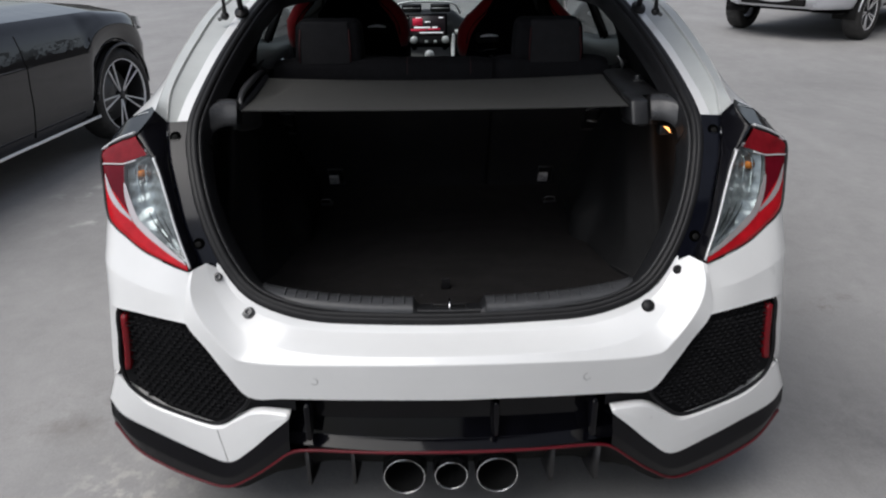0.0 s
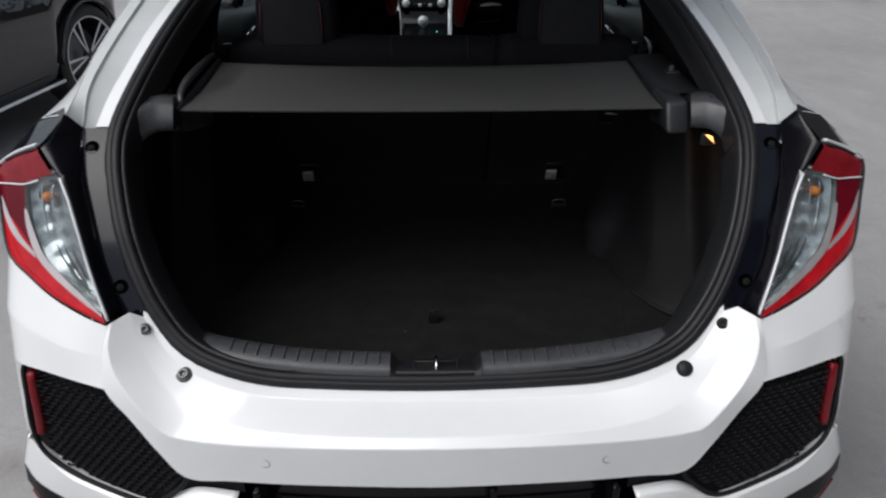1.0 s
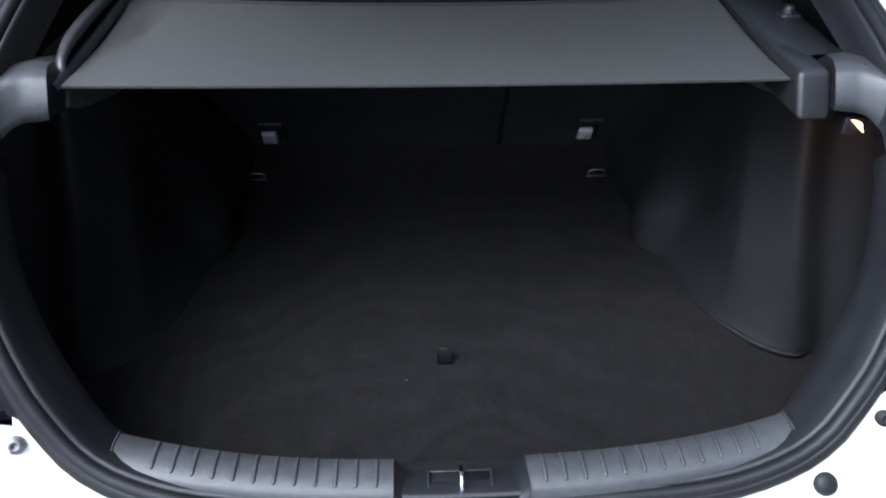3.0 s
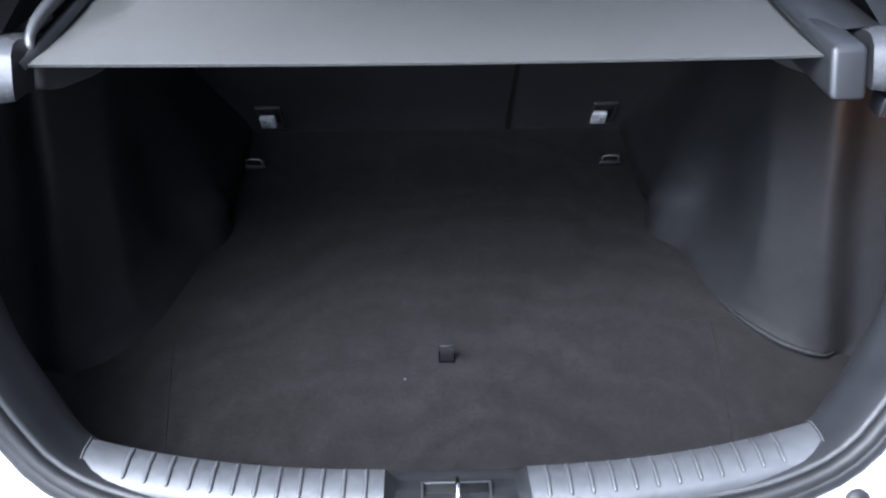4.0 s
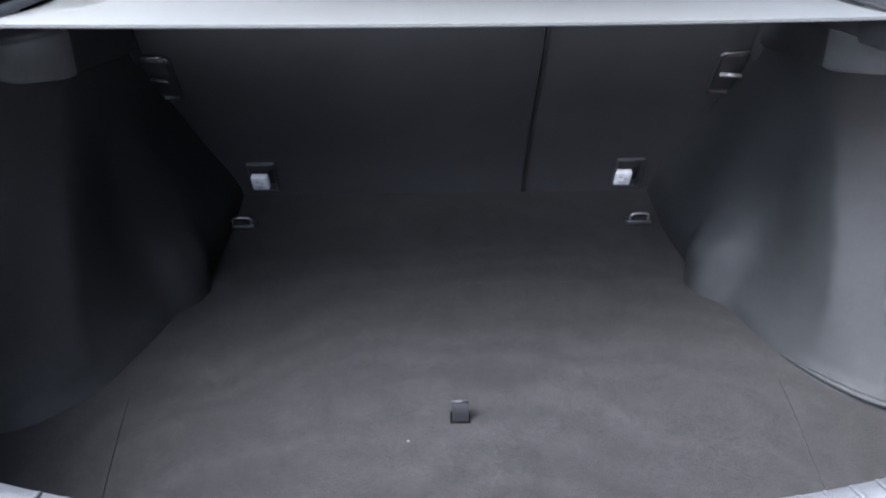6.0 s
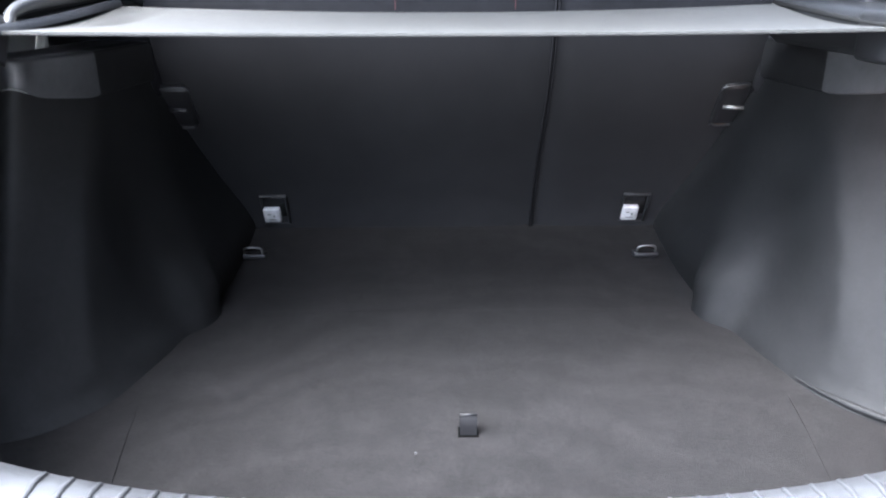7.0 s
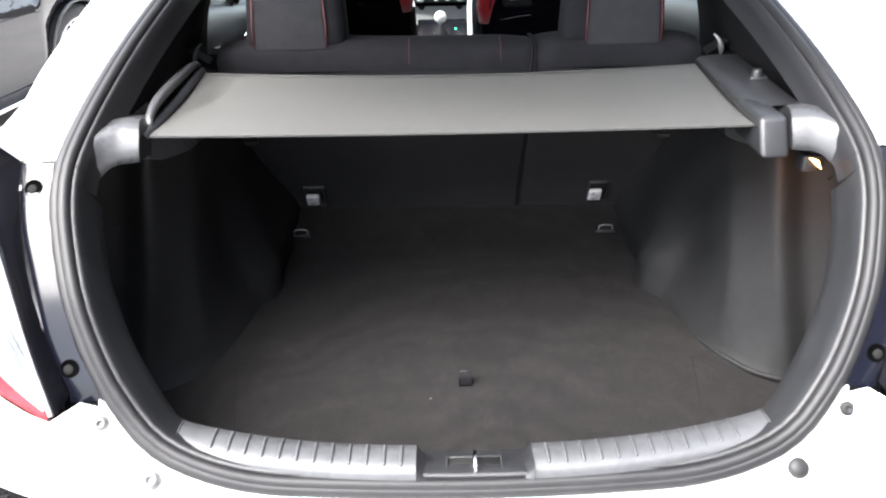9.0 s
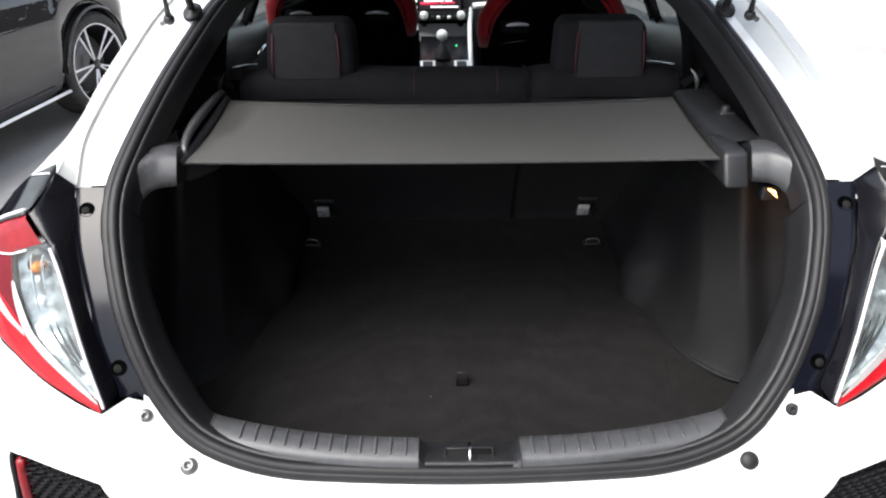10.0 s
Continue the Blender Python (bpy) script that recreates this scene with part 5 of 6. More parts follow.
bar = part("pull_bar", loft([[(-0.602, 0.405, 1.112), (-0.597, 0.55, 1.119), (-0.590, 0.785, 1.137)], [(-0.601, 0.405, 1.120), (-0.596, 0.55, 1.127), (-0.589, 0.785, 1.145)], [(-0.583, 0.405, 1.121), (-0.580, 0.55, 1.128), (-0.574, 0.785, 1.146)], [(-0.578, 0.405, 1.110), (-0.575, 0.55, 1.117), (-0.569, 0.785, 1.135)]], 12, (0,)), SATIN, cover, "dark pull bar at the end of the cloth")
part("grip", tube([(-0.588, 0.452, 1.116), (-0.592, 0.470, 1.132), (-0.596, 0.520, 1.142), (-0.597, 0.600, 1.148), (-0.595, 0.700, 1.152), (-0.590, 0.772, 1.154), (-0.587, 0.790, 1.146)], [0.007, 0.0105, 0.0125, 0.0130, 0.0125, 0.0115, 0.008], 14, 36, flat=0.85), CORNER, bar, "straight grey grip of the pull bar")
part("bar_end", box(-0.628, -0.590, 0.492, 0.512, 1.112, 1.126, 0.004), TRIM, bar)
part("bar_pin", tube([(-0.64, 0.502, 1.118), (-0.60, 0.502, 1.121)], 0.005, 8), CHROME, bar)

# ---------------------------------------------------------------- rear seat
SEAT = [(1.128, 0.630), (1.120, 0.670), (1.085, 0.730), (1.045, 0.80), (0.985, 0.885), (0.930, 0.965), (0.893, 1.04), (0.872, 1.105), (0.868, 1.145), (0.885, 1.162), (0.925, 1.170), (0.975, 1.166), (1.02, 1.142), (1.06, 1.08), (1.15, 0.85), (1.22, 0.66)]


def seat_y(z):
    return float(np.interp(z, [b for _, b in SEAT[:9]], [a for a, _ in SEAT[:9]]))


rear = thing("rear_seat", "dark split rear seat back with red stitching, seen from the boot", "seat", (0, 1.1, 0.63))


def half_back(x0, x1):
    felt, top = [], []
    n = 15
    for i in range(n):
        x = x0 + (x1 - x0) * i / (n - 1)
        e = min(i, n - 1 - i)
        tuck = 0.010 if e == 0 else 0.002 if e == 1 else 0.0
        sw = 0.010 * math.exp(-((abs(x) - 0.36) / 0.13) ** 2)
        felt.append([(x, y + tuck, z) for y, z in SEAT[:8]])
        top.append([(x, y + tuck + (sw if k < 4 else 0), z - tuck + (sw if 1 < k < 6 else 0)) for k, (y, z) in enumerate(SEAT[7:])])
    b = part("seat_back", sheet(felt), BACKFELT, rear, "felt-covered back of the folding seat")
    part("upholstery", sheet(top), FABRIC, b, "black cloth upholstery")
    return b


for x0, x1 in ((-0.570, 0.174), (0.180, 0.575)):
    b = half_back(x0, x1)
    part("seat_piping", tube([(x1 if x0 < 0 else x0, y - 0.001, z) for y, z in SEAT[:12]], 0.0022, 6, 30), FABRIC, b)
for sx in (-1, 1):
    part("side_bolster", box(min(sx * 0.572, sx * 0.76), max(sx * 0.572, sx * 0.76), 0.875, 1.05, 0.58, 1.120, 0.03, 3), FABRIC, rear, "dark side bolster beside the seat back")
part("seat_base", box(-0.56, 0.56, 1.20, 1.62, 0.40, 0.72, 0.05, 4), FABRIC, rear)
for x in (-0.115, 0.100):
    part("stitch", tube([(x, 0.8625, 1.125), (x, 0.862, 1.146), (x, 0.880, 1.1645), (x, 0.925, 1.1725)], 0.0009, 5, 12), REDTHREAD, rear)
for x0, x1, s in ((-0.500, -0.262, -1), (0.246, 0.492, 1)):
    xm = (x0 + x1) / 2
    body = box(x0, x1, 0.882, 0.995, 1.150, 1.298, 0.032, 5)
    for v in body.verts:
        f = (v.co.z - 1.135) / 0.16
        v.co.x = xm + (v.co.x - xm) * (1.02 - 0.09 * f)
        v.co.y += 0.020 * f
    rest = part("headrest", body, FABRIC, rear, "black headrest with a grey centre panel")
    pa, pb = (x0 + 0.022, x1 - 0.045) if s < 0 else (x0 + 0.055, x1 - 0.016)
    pan = box(pa, pb, 0.8795, 0.91, 1.155, 1.294, 0.006, 3)
    for v in pan.verts:
        f = (v.co.z - 1.135) / 0.16
        v.co.x = xm + (v.co.x - xm) * (1.02 - 0.09 * f)
        v.co.y += 0.020 * f
    part("headrest_panel", pan, GREYCLOTH, rest)
    for dx in (-0.055, 0.055):
        part("headrest_post", tube([(xm + dx, 0.945, 1.12), (xm + dx, 0.945, 1.17)], 0.006, 8), CHROME, rest)
    for x in (pa, pb):
        part("stitch", tube([(x, 0.880, 1.165), (x, 0.8865, 1.21), (xm + (x - xm) * 0.95, 0.895, 1.272)], 0.0022, 5), REDTHREAD, rest)
# child-seat anchors in the seat back
for x in (-0.420, 0.402):
    zc = 0.672
    lean = math.atan2(seat_y(0.66) - seat_y(0.72), 0.06)
    m = Matrix.Translation((x, seat_y(zc) - 0.004, zc)) @ Matrix.Rotation(lean, 4, "X")
    bez = part("anchor_bezel", join(box(-0.022, -0.017, -0.005, 0.010, -0.028, 0.056, 0.002, 2, m), box(0.034, 0.040, -0.007, 0.010, -0.028, 0.056, 0.002, 2, m), box(-0.022, 0.040, -0.007, 0.010, 0.052, 0.058, 0.002, 2, m), box(-0.022, 0.040, -0.004, 0.010, -0.030, -0.025, 0.002, 2, m)), TRIM, rear, "black bezel of a child-seat anchor")
    part("anchor_pocket", box(-0.018, 0.036, 0.002, 0.011, -0.026, 0.054, 0.0, 1, m), UNDER, bez)
    part("anchor_cover", box(-0.019, 0.019, -0.010, 0.006, -0.021, 0.020, 0.004, 2, m), mat("pale_anchor_tag", (0.42, 0.42, 0.43), 0.45, var=0.2, scale=60), bez, "pale square anchor cover")
    for dx, dz, w, h in ((-0.006, 0.006, 0.008, 0.003), (0.005, 0.0, 0.004, 0.007), (0.0, -0.010, 0.018, 0.0025)):
        part("tag_mark", box(dx - w / 2, dx + w / 2, -0.0106, -0.0098, dz - h / 2, dz + h / 2, 0.0, 1, m), STEEL, bez)
# side latches of the seat back
for sx, xx, zz in ((1, 0.542, 0.940), (-1, -0.550, 0.940)):
    yy = seat_y(zz)
    m = Matrix.Translation((xx, yy - 0.003, zz)) @ Matrix.Rotation(math.atan2(seat_y(0.90) - seat_y(0.98), 0.08), 4, "X")
    lt = part("seat_latch", box(-0.030, 0.030, -0.003, 0.006, -0.052, 0.052, 0.012, 3, m), PLASTIC, rear, "black latch plate on the seat back's edge")
    # left lever in dark trim: the shade on that side is in its material
    part("latch_lever", tube([m @ Vector((-0.018, -0.005, 0.0)), m @ Vector((0.020, -0.016, 0.006))], 0.0045, 8), STEEL if sx > 0 else TRIM, lt)
    part("latch_rim", tube([m @ Vector(p) for p in ((-0.030, -0.003, -0.05), (-0.030, -0.004, 0.035), (-0.016, -0.004, 0.052), (0.022, -0.003, 0.053))], 0.002, 6, 16), TRIM, lt)
for sx in (-1, 1):
    bk = part("belt_guide", tube([(sx * 0.619, 0.878, 1.112), (sx * 0.619, 0.874, 1.130), (sx * 0.617, 0.872, 1.150), (sx * 0.610, 0.874, 1.166), (sx * 0.598, 0.880, 1.178)], [0.003, 0.003, 0.007, 0.005, 0.002], 10, 20), STEEL if sx > 0 else TRIM, rear, "steel seat belt guide" if sx > 0 else "")
    part("belt_webbing", loft([[(sx * 0.590, 0.885, 1.128), (sx * 0.592, 0.93, 1.132)], [(sx * 0.655, 0.93, 1.150), (sx * 0.655, 0.98, 1.150)]], 6), RUBBER, bk)


# ---------------------------------------------------------------- front seats, console, dashboard
def front_seat(xc, drop):
    seat = thing("front_seat", "red and black bucket seat with a glossy black shell back", "seat", (xc, 1.7, 0.4), group="front seats")
    prof = [(z - drop * (z > 0.7), w) for z, w in ((0.55, 0.225), (0.75, 0.238), (0.95, 0.246), (1.06, 0.247), (1.10, 0.247), (1.15, 0.246), (1.20, 0.238), (1.245, 0.208), (1.28, 0.170), (1.32, 0.138), (1.37, 0.115), (1.42, 0.100), (1.435, 0.05))]
    lean = lambda z: 1.72 - 0.22 * (z - 0.55)
    back = [[(xc + w * u, lean(z) + 0.075 * abs(u) ** 2.2 - 0.012 * math.exp(-((u / 0.45) ** 4)) * (z > 1.0), z) for u in np.linspace(-1, 1, 17)] for z, w in prof]
    shell = part("seat_shell", sheet(back), GLOSS, seat, "glossy black shell")
    front = [[(xc + w * 0.97 * u, lean(z) + 0.10 + 0.06 * abs(u) ** 2.0, z + 0.008) for u in np.linspace(-1, 1, 17)] for z, w in prof]
    part("backrest_cushion", sheet(front), FABRIC, seat)
    zs = 1.186 - drop
    for s in (-1, 1):
        low = [(xc + s * w * 0.97, lean(z) + 0.110, z) for z, w in prof[:5]]
        part("side_cushion", tube(low, [0.028, 0.030, 0.030, 0.030, 0.028], 12), FABRIC, seat)
        red = [(xc + s * w * 0.955, lean(z) + 0.082, z) for z, w in prof[4:12]]
        part("bolster", tube(red, [0.022, 0.031, 0.036, 0.036, 0.034, 0.030, 0.024, 0.016], 14), REDCLOTH, seat, "red shoulder bolster")
        part("bolster_piping", tube([(x - s * 0.010, y - 0.034, z) for x, y, z in red[1:-1]], 0.003, 6, 20), FABRIC, seat)
        slot = part("harness_slot", box(xc + s * 0.133 - 0.052, xc + s * 0.133 + 0.052, lean(zs) + 0.004, lean(zs) + 0.05, zs - 0.026, zs + 0.014, 0.012, 3), UNDER, shell)
        # silver tube carries the white highlight on the slot's edge as colour
        part("slot_rim", tube([(xc + s * 0.133 - s * 0.046, lean(zs) + 0.004, zs + 0.004), (xc + s * 0.133, lean(zs) + 0.004, zs + 0.007), (xc + s * 0.133 + s * 0.044, lean(zs) + 0.010, zs)], [0.0035, 0.0065, 0.0045], 8, 10), SILVER, slot, "harness slot rim, its highlight put into bright silver")
        part("shell_crease", tube([(xc + s * 0.09, lean(zs - 0.055) - 0.006, zs - 0.050), (xc + s * 0.135, lean(zs - 0.055) + 0.006, zs - 0.056), (xc + s * 0.19, lean(zs - 0.055) + 0.022, zs - 0.070)], 0.006, 8, 10), GLOSS, shell)
    part("seat_cushion", box(xc - 0.25, xc + 0.25, 1.85, 2.35, 0.42, 0.60, 0.06, 4), REDCLOTH, seat)
    part("pocket_edge", tube([(xc - 0.20, lean(0.86) + 0.02, 0.86), (xc, lean(0.86) - 0.012, 0.855), (xc + 0.20, lean(0.86) + 0.02, 0.86)], 0.006, 8, 14), PLASTIC, shell)
    return seat


front_seat(-0.388, 0.0)
front_seat(0.350, 0.045)

con = thing("centre_console", "dark centre console with silver rails and a round gear knob", "console", (0, 2.3, 0.6))
part("console_body", box(-0.12, 0.12, 1.75, 2.75, 0.40, 0.80, 0.03, 3), PLASTIC, con)
part("armrest", box(-0.105, 0.10, 1.78, 2.08, 0.79, 0.810, 0.025, 4), FABRIC, con)
part("console_panel", sheet([[(x, y, z) for x in (-0.135, -0.06, 0.0, 0.05, 0.085)] for y, z in ((2.24, 0.797), (2.36, 0.829), (2.50, 0.865), (2.58, 0.895))]), PIANO, con, "glossy black console panel")
plate_m = Matrix.Translation((-0.025, 2.30, 0.819)) @ Matrix.Rotation(math.atan2(0.032, 0.12), 4, "X")
sur = part("shift_plate", join(box(-0.110, 0.110, -0.062, -0.034, -0.004, 0.006, 0.003, 2, plate_m), box(-0.110, -0.042, -0.034, 0.052, -0.004, 0.005, 0.003, 2, plate_m), box(0.042, 0.110, -0.034, 0.052, -0.004, 0.005, 0.003, 2, plate_m)), BRUSHED, con, "silver plate round the gear lever")
for x in (-0.076, 0.076):
    part("switch_bank", box(x - 0.022, x + 0.022, -0.020, 0.034, 0.004, 0.012, 0.003, 2, plate_m), SATIN, sur)
part("tray", box(-0.020, 0.020, -0.056, -0.046, 0.004, 0.0075, 0.002, 1, plate_m), UNDER, sur)
part("shift_boot", lathe([(0.042, 0.0), (0.036, 0.020), (0.022, 0.045), (0.012, 0.066)], Matrix.Translation((-0.032, 2.40, 0.838)), 20), RUBBER, sur)
lever = part("gear_lever", tube([(-0.034, 2.425, 0.850), (-0.036, 2.42, 0.905)], 0.007, 10), CHROME, con)
kb = bmesh.new()
bmesh.ops.create_uvsphere(kb, u_segments=24, v_segments=16, radius=0.0255, matrix=Matrix.Translation((-0.036, 2.42, 0.933)))
part("gear_knob", kb, ALLOY, lever, "round aluminium gear knob")
for sx in (-1, 1):
    part("console_rail", tube([(-0.028 + sx * 0.120, 2.22, 0.800), (-0.028 + sx * 0.122, 2.42, 0.855), (-0.030 + sx * 0.128, 2.60, 0.950), (-0.034 + sx * 0.142, 2.68, 1.030)], 0.013, 10, 20, flat=0.6), BRUSHED, con, "curved satin silver rail")
part("indicator", box(0.028, 0.034, 2.50, 2.508, 0.862, 0.868, 0.0), GREENLED, con)
part("stack_panel", sheet([[(x, y, z) for x in (-0.155, -0.05, 0.05, 0.10)] for y, z in ((2.56, 0.875), (2.61, 0.930), (2.64, 1.000))]), GLOSS, con)
cl = part("climate_panel", box(-0.150, 0.085, 2.600, 2.625, 0.960, 1.010, 0.006), PLASTIC, con, "climate controls with two dials")
for x in (-0.120, 0.055):
    part("dial", lathe([(0, 0.018), (0.017, 0.018), (0.020, 0.012), (0.021, 0.0)], facing((x, 2.60, 0.986), (0, -1, 0.1)), 20), SILVER, cl)
for k in range(5):
    part("button", box(-0.085 + k * 0.025, -0.067 + k * 0.025, 2.594, 2.602, 0.970, 0.984, 0.002), SILVER if k % 2 else PLASTIC, cl)

dash = thing("dashboard", "black dashboard with a lit touchscreen and air vents", "dashboard", (0, 2.7, 0.9))
part("dash_body", sheet([[(x, y + 0.05 * (x / 0.75) ** 2, z - 0.03 * (abs(x) / 0.75) ** 2 - (0.052 * min(1.0, max(0.0, (abs(x + 0.05) - 0.15) / 0.06)) if z > 1.0 else 0.0)) for x in np.linspace(-0.78, 0.78, 53)] for y, z in ((2.70, 0.60), (2.62, 0.85), (2.64, 0.970), (2.66, 1.060), (2.69, 1.115), (2.74, 1.135), (2.85, 1.120), (3.2, 0.990))]), PLASTIC, dash)
SX, SZ, SY = -0.053, 1.065, 2.600
scr = part("touchscreen", box(SX - 0.118, SX + 0.118, SY, SY + 0.03, SZ - 0.062, SZ + 0.060, 0.006), GLOSS, dash, "lit touchscreen with red tiles")
part("display", box(SX - 0.090, SX + 0.108, SY - 0.003, SY + 0.002, SZ - 0.052, SZ + 0.050, 0.0), SCREEN_DARK, scr)
for dx, dz, w, h, mm in ((-0.045, 0.018, 0.055, 0.040, SCREEN_RED), (-0.040, -0.025, 0.085, 0.012, SCREEN_RED), (0.045, -0.022, 0.070, 0.010, SCREEN_RED), (0.03, -0.040, 0.13, 0.006, SCREEN_WHITE), (-0.04, 0.040, 0.03, 0.006, SCREEN_WHITE), (0.085, 0.040, 0.025, 0.006, SCREEN_WHITE), (0.01, 0.018, 0.03, 0.006, SCREEN_WHITE), (-0.02, -0.012, 0.09, 0.008, SCREEN_WHITE), (0.05, -0.012, 0.03, 0.008, SCREEN_WHITE)):
    part("tile", box(SX + dx - w / 2, SX + dx + w / 2, SY - 0.0045, SY - 0.003, SZ + dz - h / 2, SZ + dz + h / 2, 0.0), mm, scr)
for k in range(4):
    part("touch_key", box(SX - 0.108, SX - 0.098, SY - 0.0035, SY - 0.001, SZ + 0.036 - k * 0.027, SZ + 0.044 - k * 0.027, 0.0), SCREEN_WHITE, scr)
for x in (-0.13, 0.03):
    vent = part("air_vent", box(x - 0.055, x + 0.055, 2.64, 2.68, 1.128, 1.172, 0.008), PLASTIC, dash)
    for k in range(3):
        part("vent_slat", box(x - 0.048, x + 0.048, 2.634, 2.642, 1.138 + k * 0.012, 1.141 + k * 0.012, 0.0), SILVER if k == 1 else TRIM, vent)
part("hood_rim", tube([(-0.24, 2.66, 1.120), (-0.20, 2.64, 1.175), (-0.05, 2.64, 1.186), (0.10, 2.64, 1.175), (0.14, 2.66, 1.120)], 0.006, 8, 24), SILVER, dash)
for sx in (-1, 1):
    part("dash_trim", tube([(sx * 0.16 - 0.05, 2.615, 1.025), (sx * 0.40, 2.62, 1.040), (sx * 0.74, 2.68, 1.030)], 0.014, 8, 14), SILVER, dash)
# door linings inside the cabin
for sx in (-1, 1):
    lining = part("door_lining", sheet([[(sx * x, y, z) for y in (1.12, 1.6, 2.2, 2.95)] for x, z in ((0.80, 0.28), (0.78, 0.60), (0.76, 0.80), (0.775, 0.90), (0.785, 0.94))]), PLASTIC, car, "dark door lining")
    part("lining_top", loft([[(sx * (0.785 + b), y, 0.94 + (z - 0.94) * k) for y, z in ((1.12, 1.19), (1.5, 1.165), (1.8, 1.125), (2.2, 1.06), (2.95, 0.985))] for k, b in ((0.0, 0.0), (0.25, -0.006), (0.55, -0.004), (0.80, 0.010), (0.95, 0.034), (1.0, 0.062))], 30), DOORGREY, lining, "smooth grey upper door panel")
    part("armrest_strip", tube([(sx * 0.772, 1.58, 1.010), (sx * 0.768, 1.75, 0.975), (sx * 0.768, 1.92, 0.935)], 0.003, 8, 12), SILVER, lining)
    part("door_pull", tube([(sx * 0.765, 1.93, 0.965), (sx * 0.750, 1.96, 0.985), (sx * 0.750, 2.02, 0.985), (sx * 0.765, 2.05, 0.965)], 0.007, 8, 14), CHROME, lining, "small chrome door pull")


# ---------------------------------------------------------------- neighbouring cars
def plain_car(name, label, paint, at, turn, length, width, height, wheel_r, rim_r, spokes, nose_z=0.72, belt=0.92, strip=False, lift=0.0):
    """A parked saloon built along +y with its nose at +y, then set in place."""
    c = thing(name, label, "car")
    hw = width / 2
    f_ax, r_ax = length * 0.5 - 0.84, -length * 0.5 + 1.02
    arch_r = wheel_r + 0.030
    ly = lambda k: -length / 2 + length * k

    def bottom(y):
        z = 0.27 + lift
        for a in (f_ax, r_ax):
            if abs(y - a) < arch_r:
                z = max(z, wheel_r + math.sqrt(arch_r**2 - (y - a) ** 2))
        return z

    def half(y):
        e = max(0.0, abs(y) - (length / 2 - 0.75)) / 0.75
        return hw * (1 - 0.42 * e**2.6)

    top = lambda y: float(np.interp(y, (ly(0), ly(0.06), ly(0.2), ly(0.62), ly(0.80), ly(0.93), ly(1.0)), (belt - 0.10, belt + 0.06, belt + 0.05, belt, belt - 0.03, nose_z + 0.06, nose_z - 0.10)))
    ys = np.linspace(-length / 2, length / 2, 130)
    for sx in (-1, 1):
        rows = []
        for s, b in ((0, -0.060), (0.03, -0.030), (0.12, -0.012), (0.30, 0.010), (0.50, 0.018), (0.62, 0.026), (0.66, 0.024), (0.70, 0.014), (0.80, 0.002), (0.90, -0.022), (0.96, -0.046), (1.0, -0.085)):
            rows.append([(sx * (half(y) - 0.026 + b), y, bottom(y) + (top(y) - bottom(y)) * s) for y in ys])
        side = part("body_side", sheet(rows), paint, c)
        for a in (f_ax, r_ax):
            arc = [(a + arch_r * math.cos(k), wheel_r + arch_r * math.sin(k)) for k in np.linspace(-0.2, math.pi + 0.2, 26)]
            part("wheel_well", sheet([[(sx * x, y, z) for y, z in arc] for x in (half(a) - 0.05, half(a) - 0.16, half(a) - 0.36)]), UNDER, c)
            part("arch_lip", tube([(sx * (half(a) - 0.030 + 0.02 * max(0.0, min(1.0, (z - 0.3) / 0.3))), y, z) for y, z in arc[2:-2]], 0.012, 6), paint, c)
            add_wheel(c, sx * (hw - 0.130), a, wheel_r, rim_r, 0.235, spokes, 0.75, ALLOY, -5 if a == f_ax and strip else 0)
        for k in (0.22, 0.41, 0.60):
            y0 = ly(k)
            part("door_gap", tube([(sx * (half(y0) - 0.026 + b + 0.001), y0, bottom(y0) + (top(y0) - bottom(y0)) * s) for s, b in ((0.05, -0.024), (0.12, -0.012), (0.30, 0.010), (0.50, 0.018), (0.62, 0.026), (0.66, 0.024), (0.70, 0.014), (0.80, 0.002), (0.90, -0.022))], 0.0030, 5), UNDER, c)
        if strip:
            # pale, barely metallic: the chrome's sky reflection is put into the colour
            part("sill_strip", tube([(sx * (half(y) + 0.004), y, 0.290) for y in np.linspace(r_ax + arch_r + 0.06, f_ax - arch_r - 0.06, 12)], 0.011, 8), BRUSHED, c, "bright chrome strip along the sill")
        lampy = length / 2 - 0.32
        part("head_lamp", loft([[(sx * (half(lampy) + 0.000), lampy - 0.14, nose_z + 0.05), (sx * (half(lampy) - 0.09), lampy + 0.14, nose_z + 0.005), (sx * (half(lampy) - 0.30), lampy + 0.27, nose_z - 0.035)], [(sx * (half(lampy) + 0.012), lampy - 0.10, nose_z - 0.03), (sx * (half(lampy) - 0.085), lampy + 0.16, nose_z - 0.09), (sx * (half(lampy) - 0.28), lampy + 0.30, nose_z - 0.12)]], 14, (0, 0.5)), CLEARLENS, c)
        # windows
        part("side_window", sheet([[(sx * (half(y) - 0.10), y, belt + 0.01) for y in (ly(0.16), ly(0.30), ly(0.45), ly(0.57))], [(sx * (hw - 0.27), y, height - 0.06) for y in (ly(0.22), ly(0.32), ly(0.42), ly(0.48))]]), TINTED, c)
        part("mirror", box(sx * (hw + 0.02) - 0.09, sx * (hw + 0.02) + 0.09, ly(0.50), ly(0.50) + 0.14, belt + 0.02, belt + 0.14, 0.04, 4), paint, c)
    deck = []
    for y in ys:
        deck.append([(x * (half(y) - 0.111), y, top(y) + 0.075 * (1 - x * x) + (0.008 * math.exp(-((abs(x) - 0.55) / 0.07) ** 2) if y > ly(0.60) else 0)) for x in np.linspace(-1, 1, 21)])
    part("bonnet_and_deck", sheet(deck), paint, c)
    cabin = []
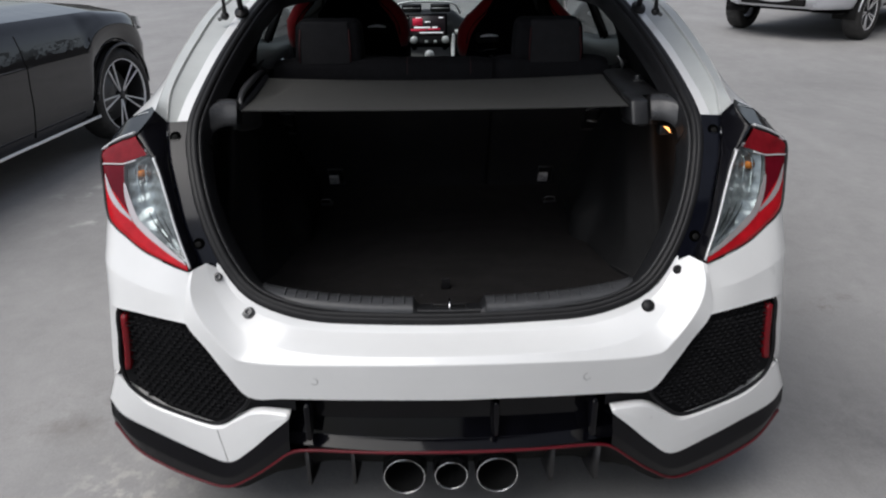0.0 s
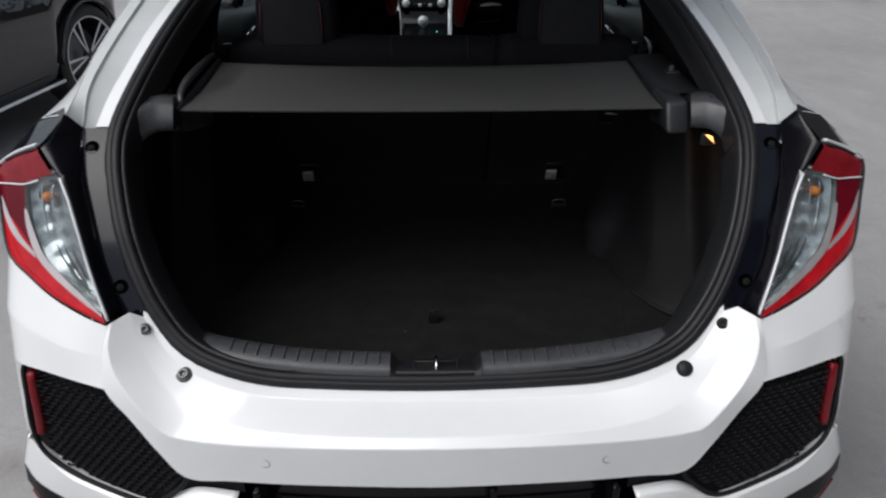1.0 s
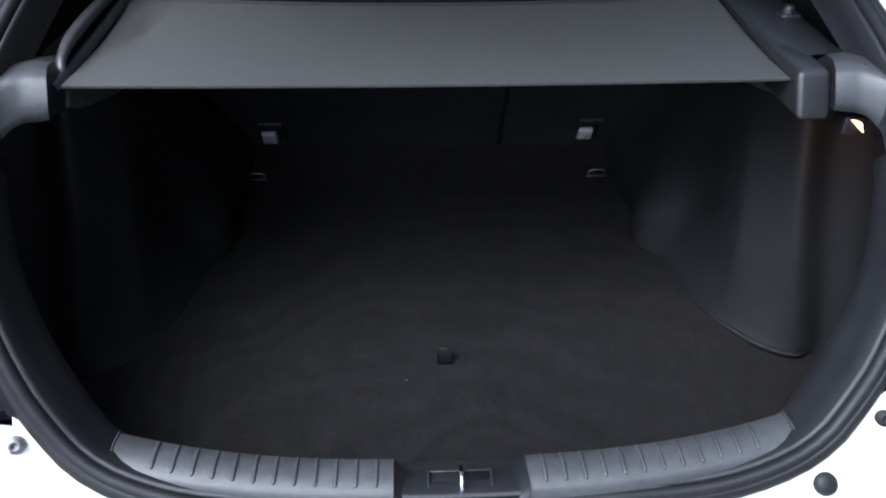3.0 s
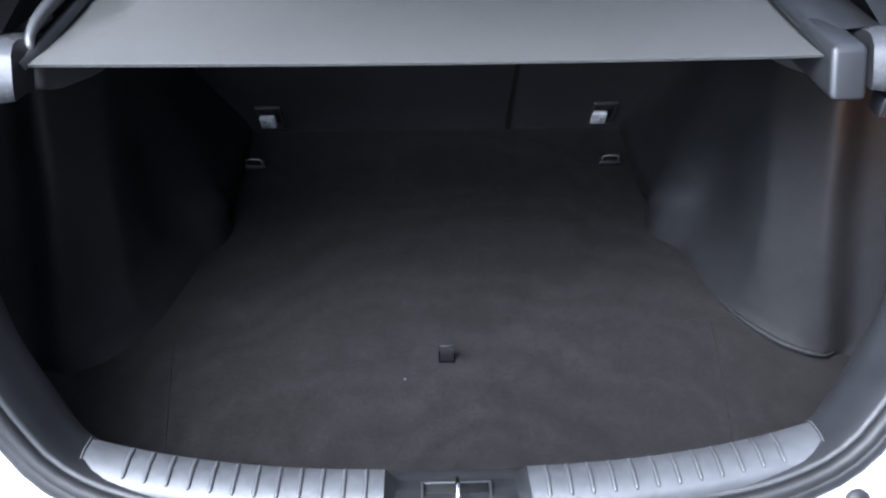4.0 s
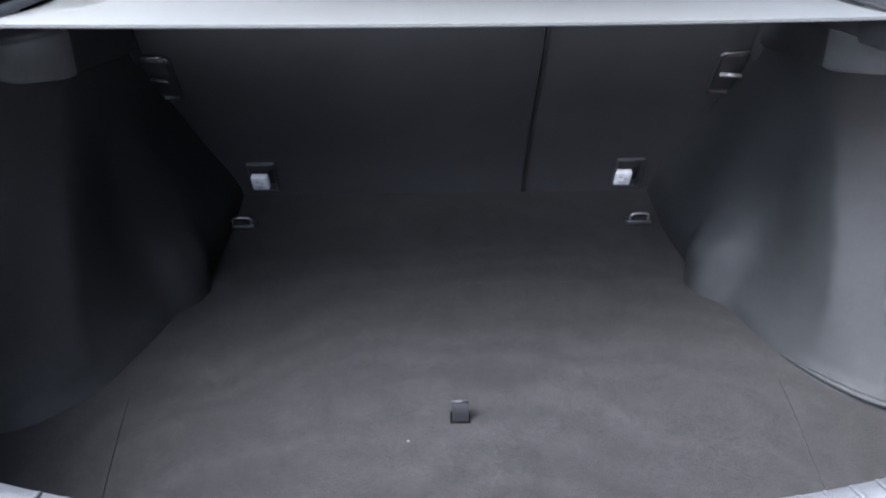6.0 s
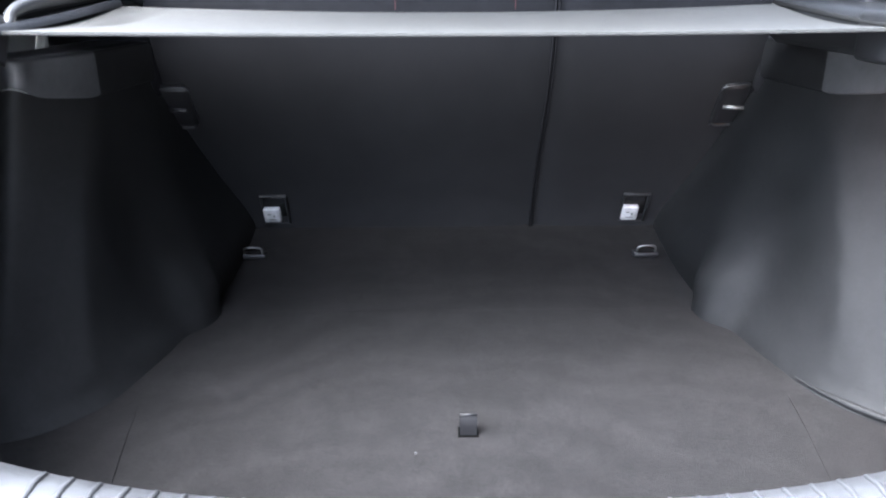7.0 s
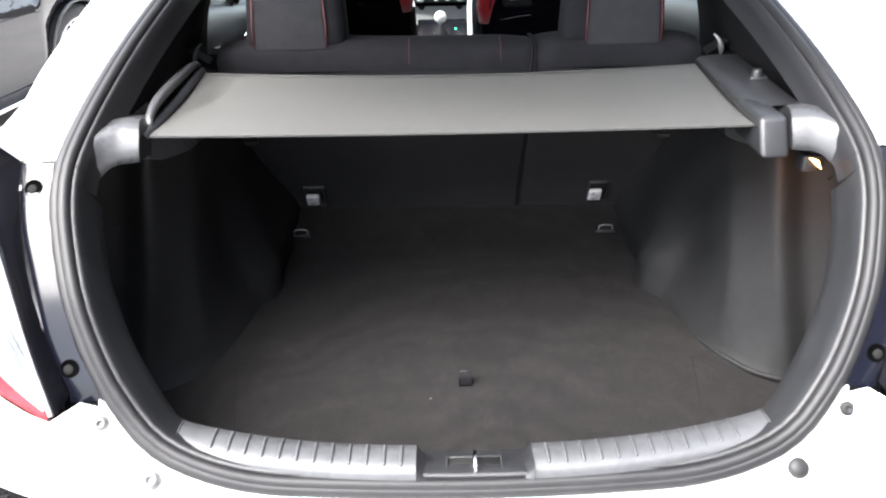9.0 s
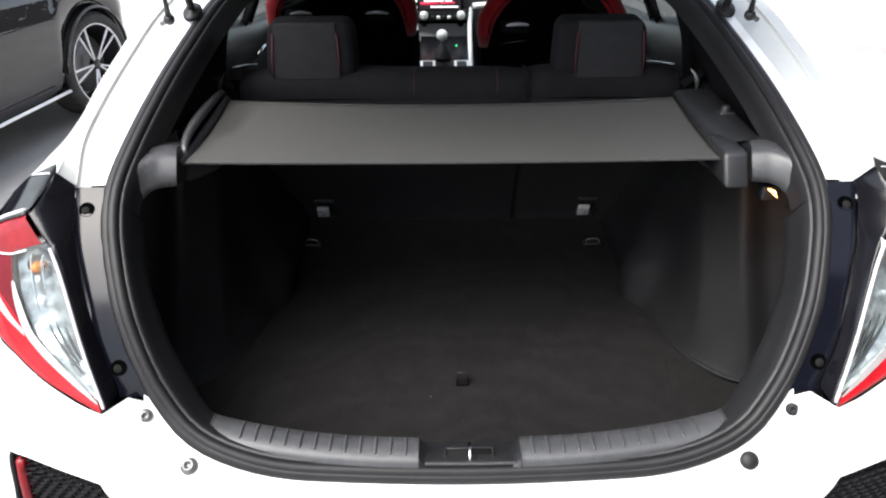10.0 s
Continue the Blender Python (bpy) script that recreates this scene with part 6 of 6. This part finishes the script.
    for k, z, w in ((0.12, belt + 0.03, 0.72), (0.23, height - 0.06, 0.66), (0.30, height - 0.01, 0.64), (0.40, height, 0.64), (0.48, height - 0.05, 0.65), (0.62, belt + 0.05, 0.76)):
        cabin.append([(x * w, ly(k), z + 0.03 * (1 - (x) ** 2)) for x in np.linspace(-1, 1, 13)])
    part("roof", sheet(cabin[1:5]), paint, c)
    part("windscreen", sheet(cabin[4:]), TINTED, c)
    part("rear_window", sheet(cabin[:2]), TINTED, c)
    for sgn, nm in ((1, "front_bumper"), (-1, "rear_bumper")):
        ye = sgn * length / 2
        part(nm, sheet([[(x * half(ye), ye + sgn * (bulge - 0.10 * x * x), z) for x in np.linspace(-1, 1, 17)] for z, bulge in ((nose_z - 0.07, 0.02), (nose_z - 0.14, 0.09), (0.50 + lift, 0.11), (0.38 + lift, 0.11), (0.30 + lift, 0.06), (0.27 + lift, 0.0))]), paint, c)
        part("lower_grille", box(-0.45, 0.45, ye + sgn * 0.06 - 0.03, ye + sgn * 0.06 + 0.03, 0.31 + lift, 0.40 + lift, 0.01), UNDER, c)
        part("number_plate", box(-0.26, 0.26, ye + sgn * 0.115 - 0.006, ye + sgn * 0.115 + 0.006, 0.46 + lift, 0.57 + lift, 0.004), mat("plate_white", (0.7, 0.7, 0.68), 0.5), c, "blank pale number plate")
    part("underbody", sheet([[(x, y, 0.22 + lift) for x in (-hw * 0.85, 0, hw * 0.85)] for y in (-length / 2 + 0.2, 0, length / 2 - 0.2)]), UNDER, c)
    c.matrix_basis = Matrix.Translation(at) @ Matrix.Rotation(turn, 4, "Z")
    return c


plain_car("black_saloon_car", "glossy black saloon with alloy wheels and a chrome sill strip", BLACKCAR, (-3.56, 2.78, 0), radians(-8.4), 4.92, 1.86, 1.46, 0.355, 0.274, 5, nose_z=0.86, belt=1.03, strip=True)
plain_car("silver_car", "pale silver car parked across the yard", SILVERCAR, (6.55, 10.65, 0), radians(131), 4.7, 1.98, 1.75, 0.37, 0.24, 5, nose_z=0.98, belt=1.15, lift=0.16)
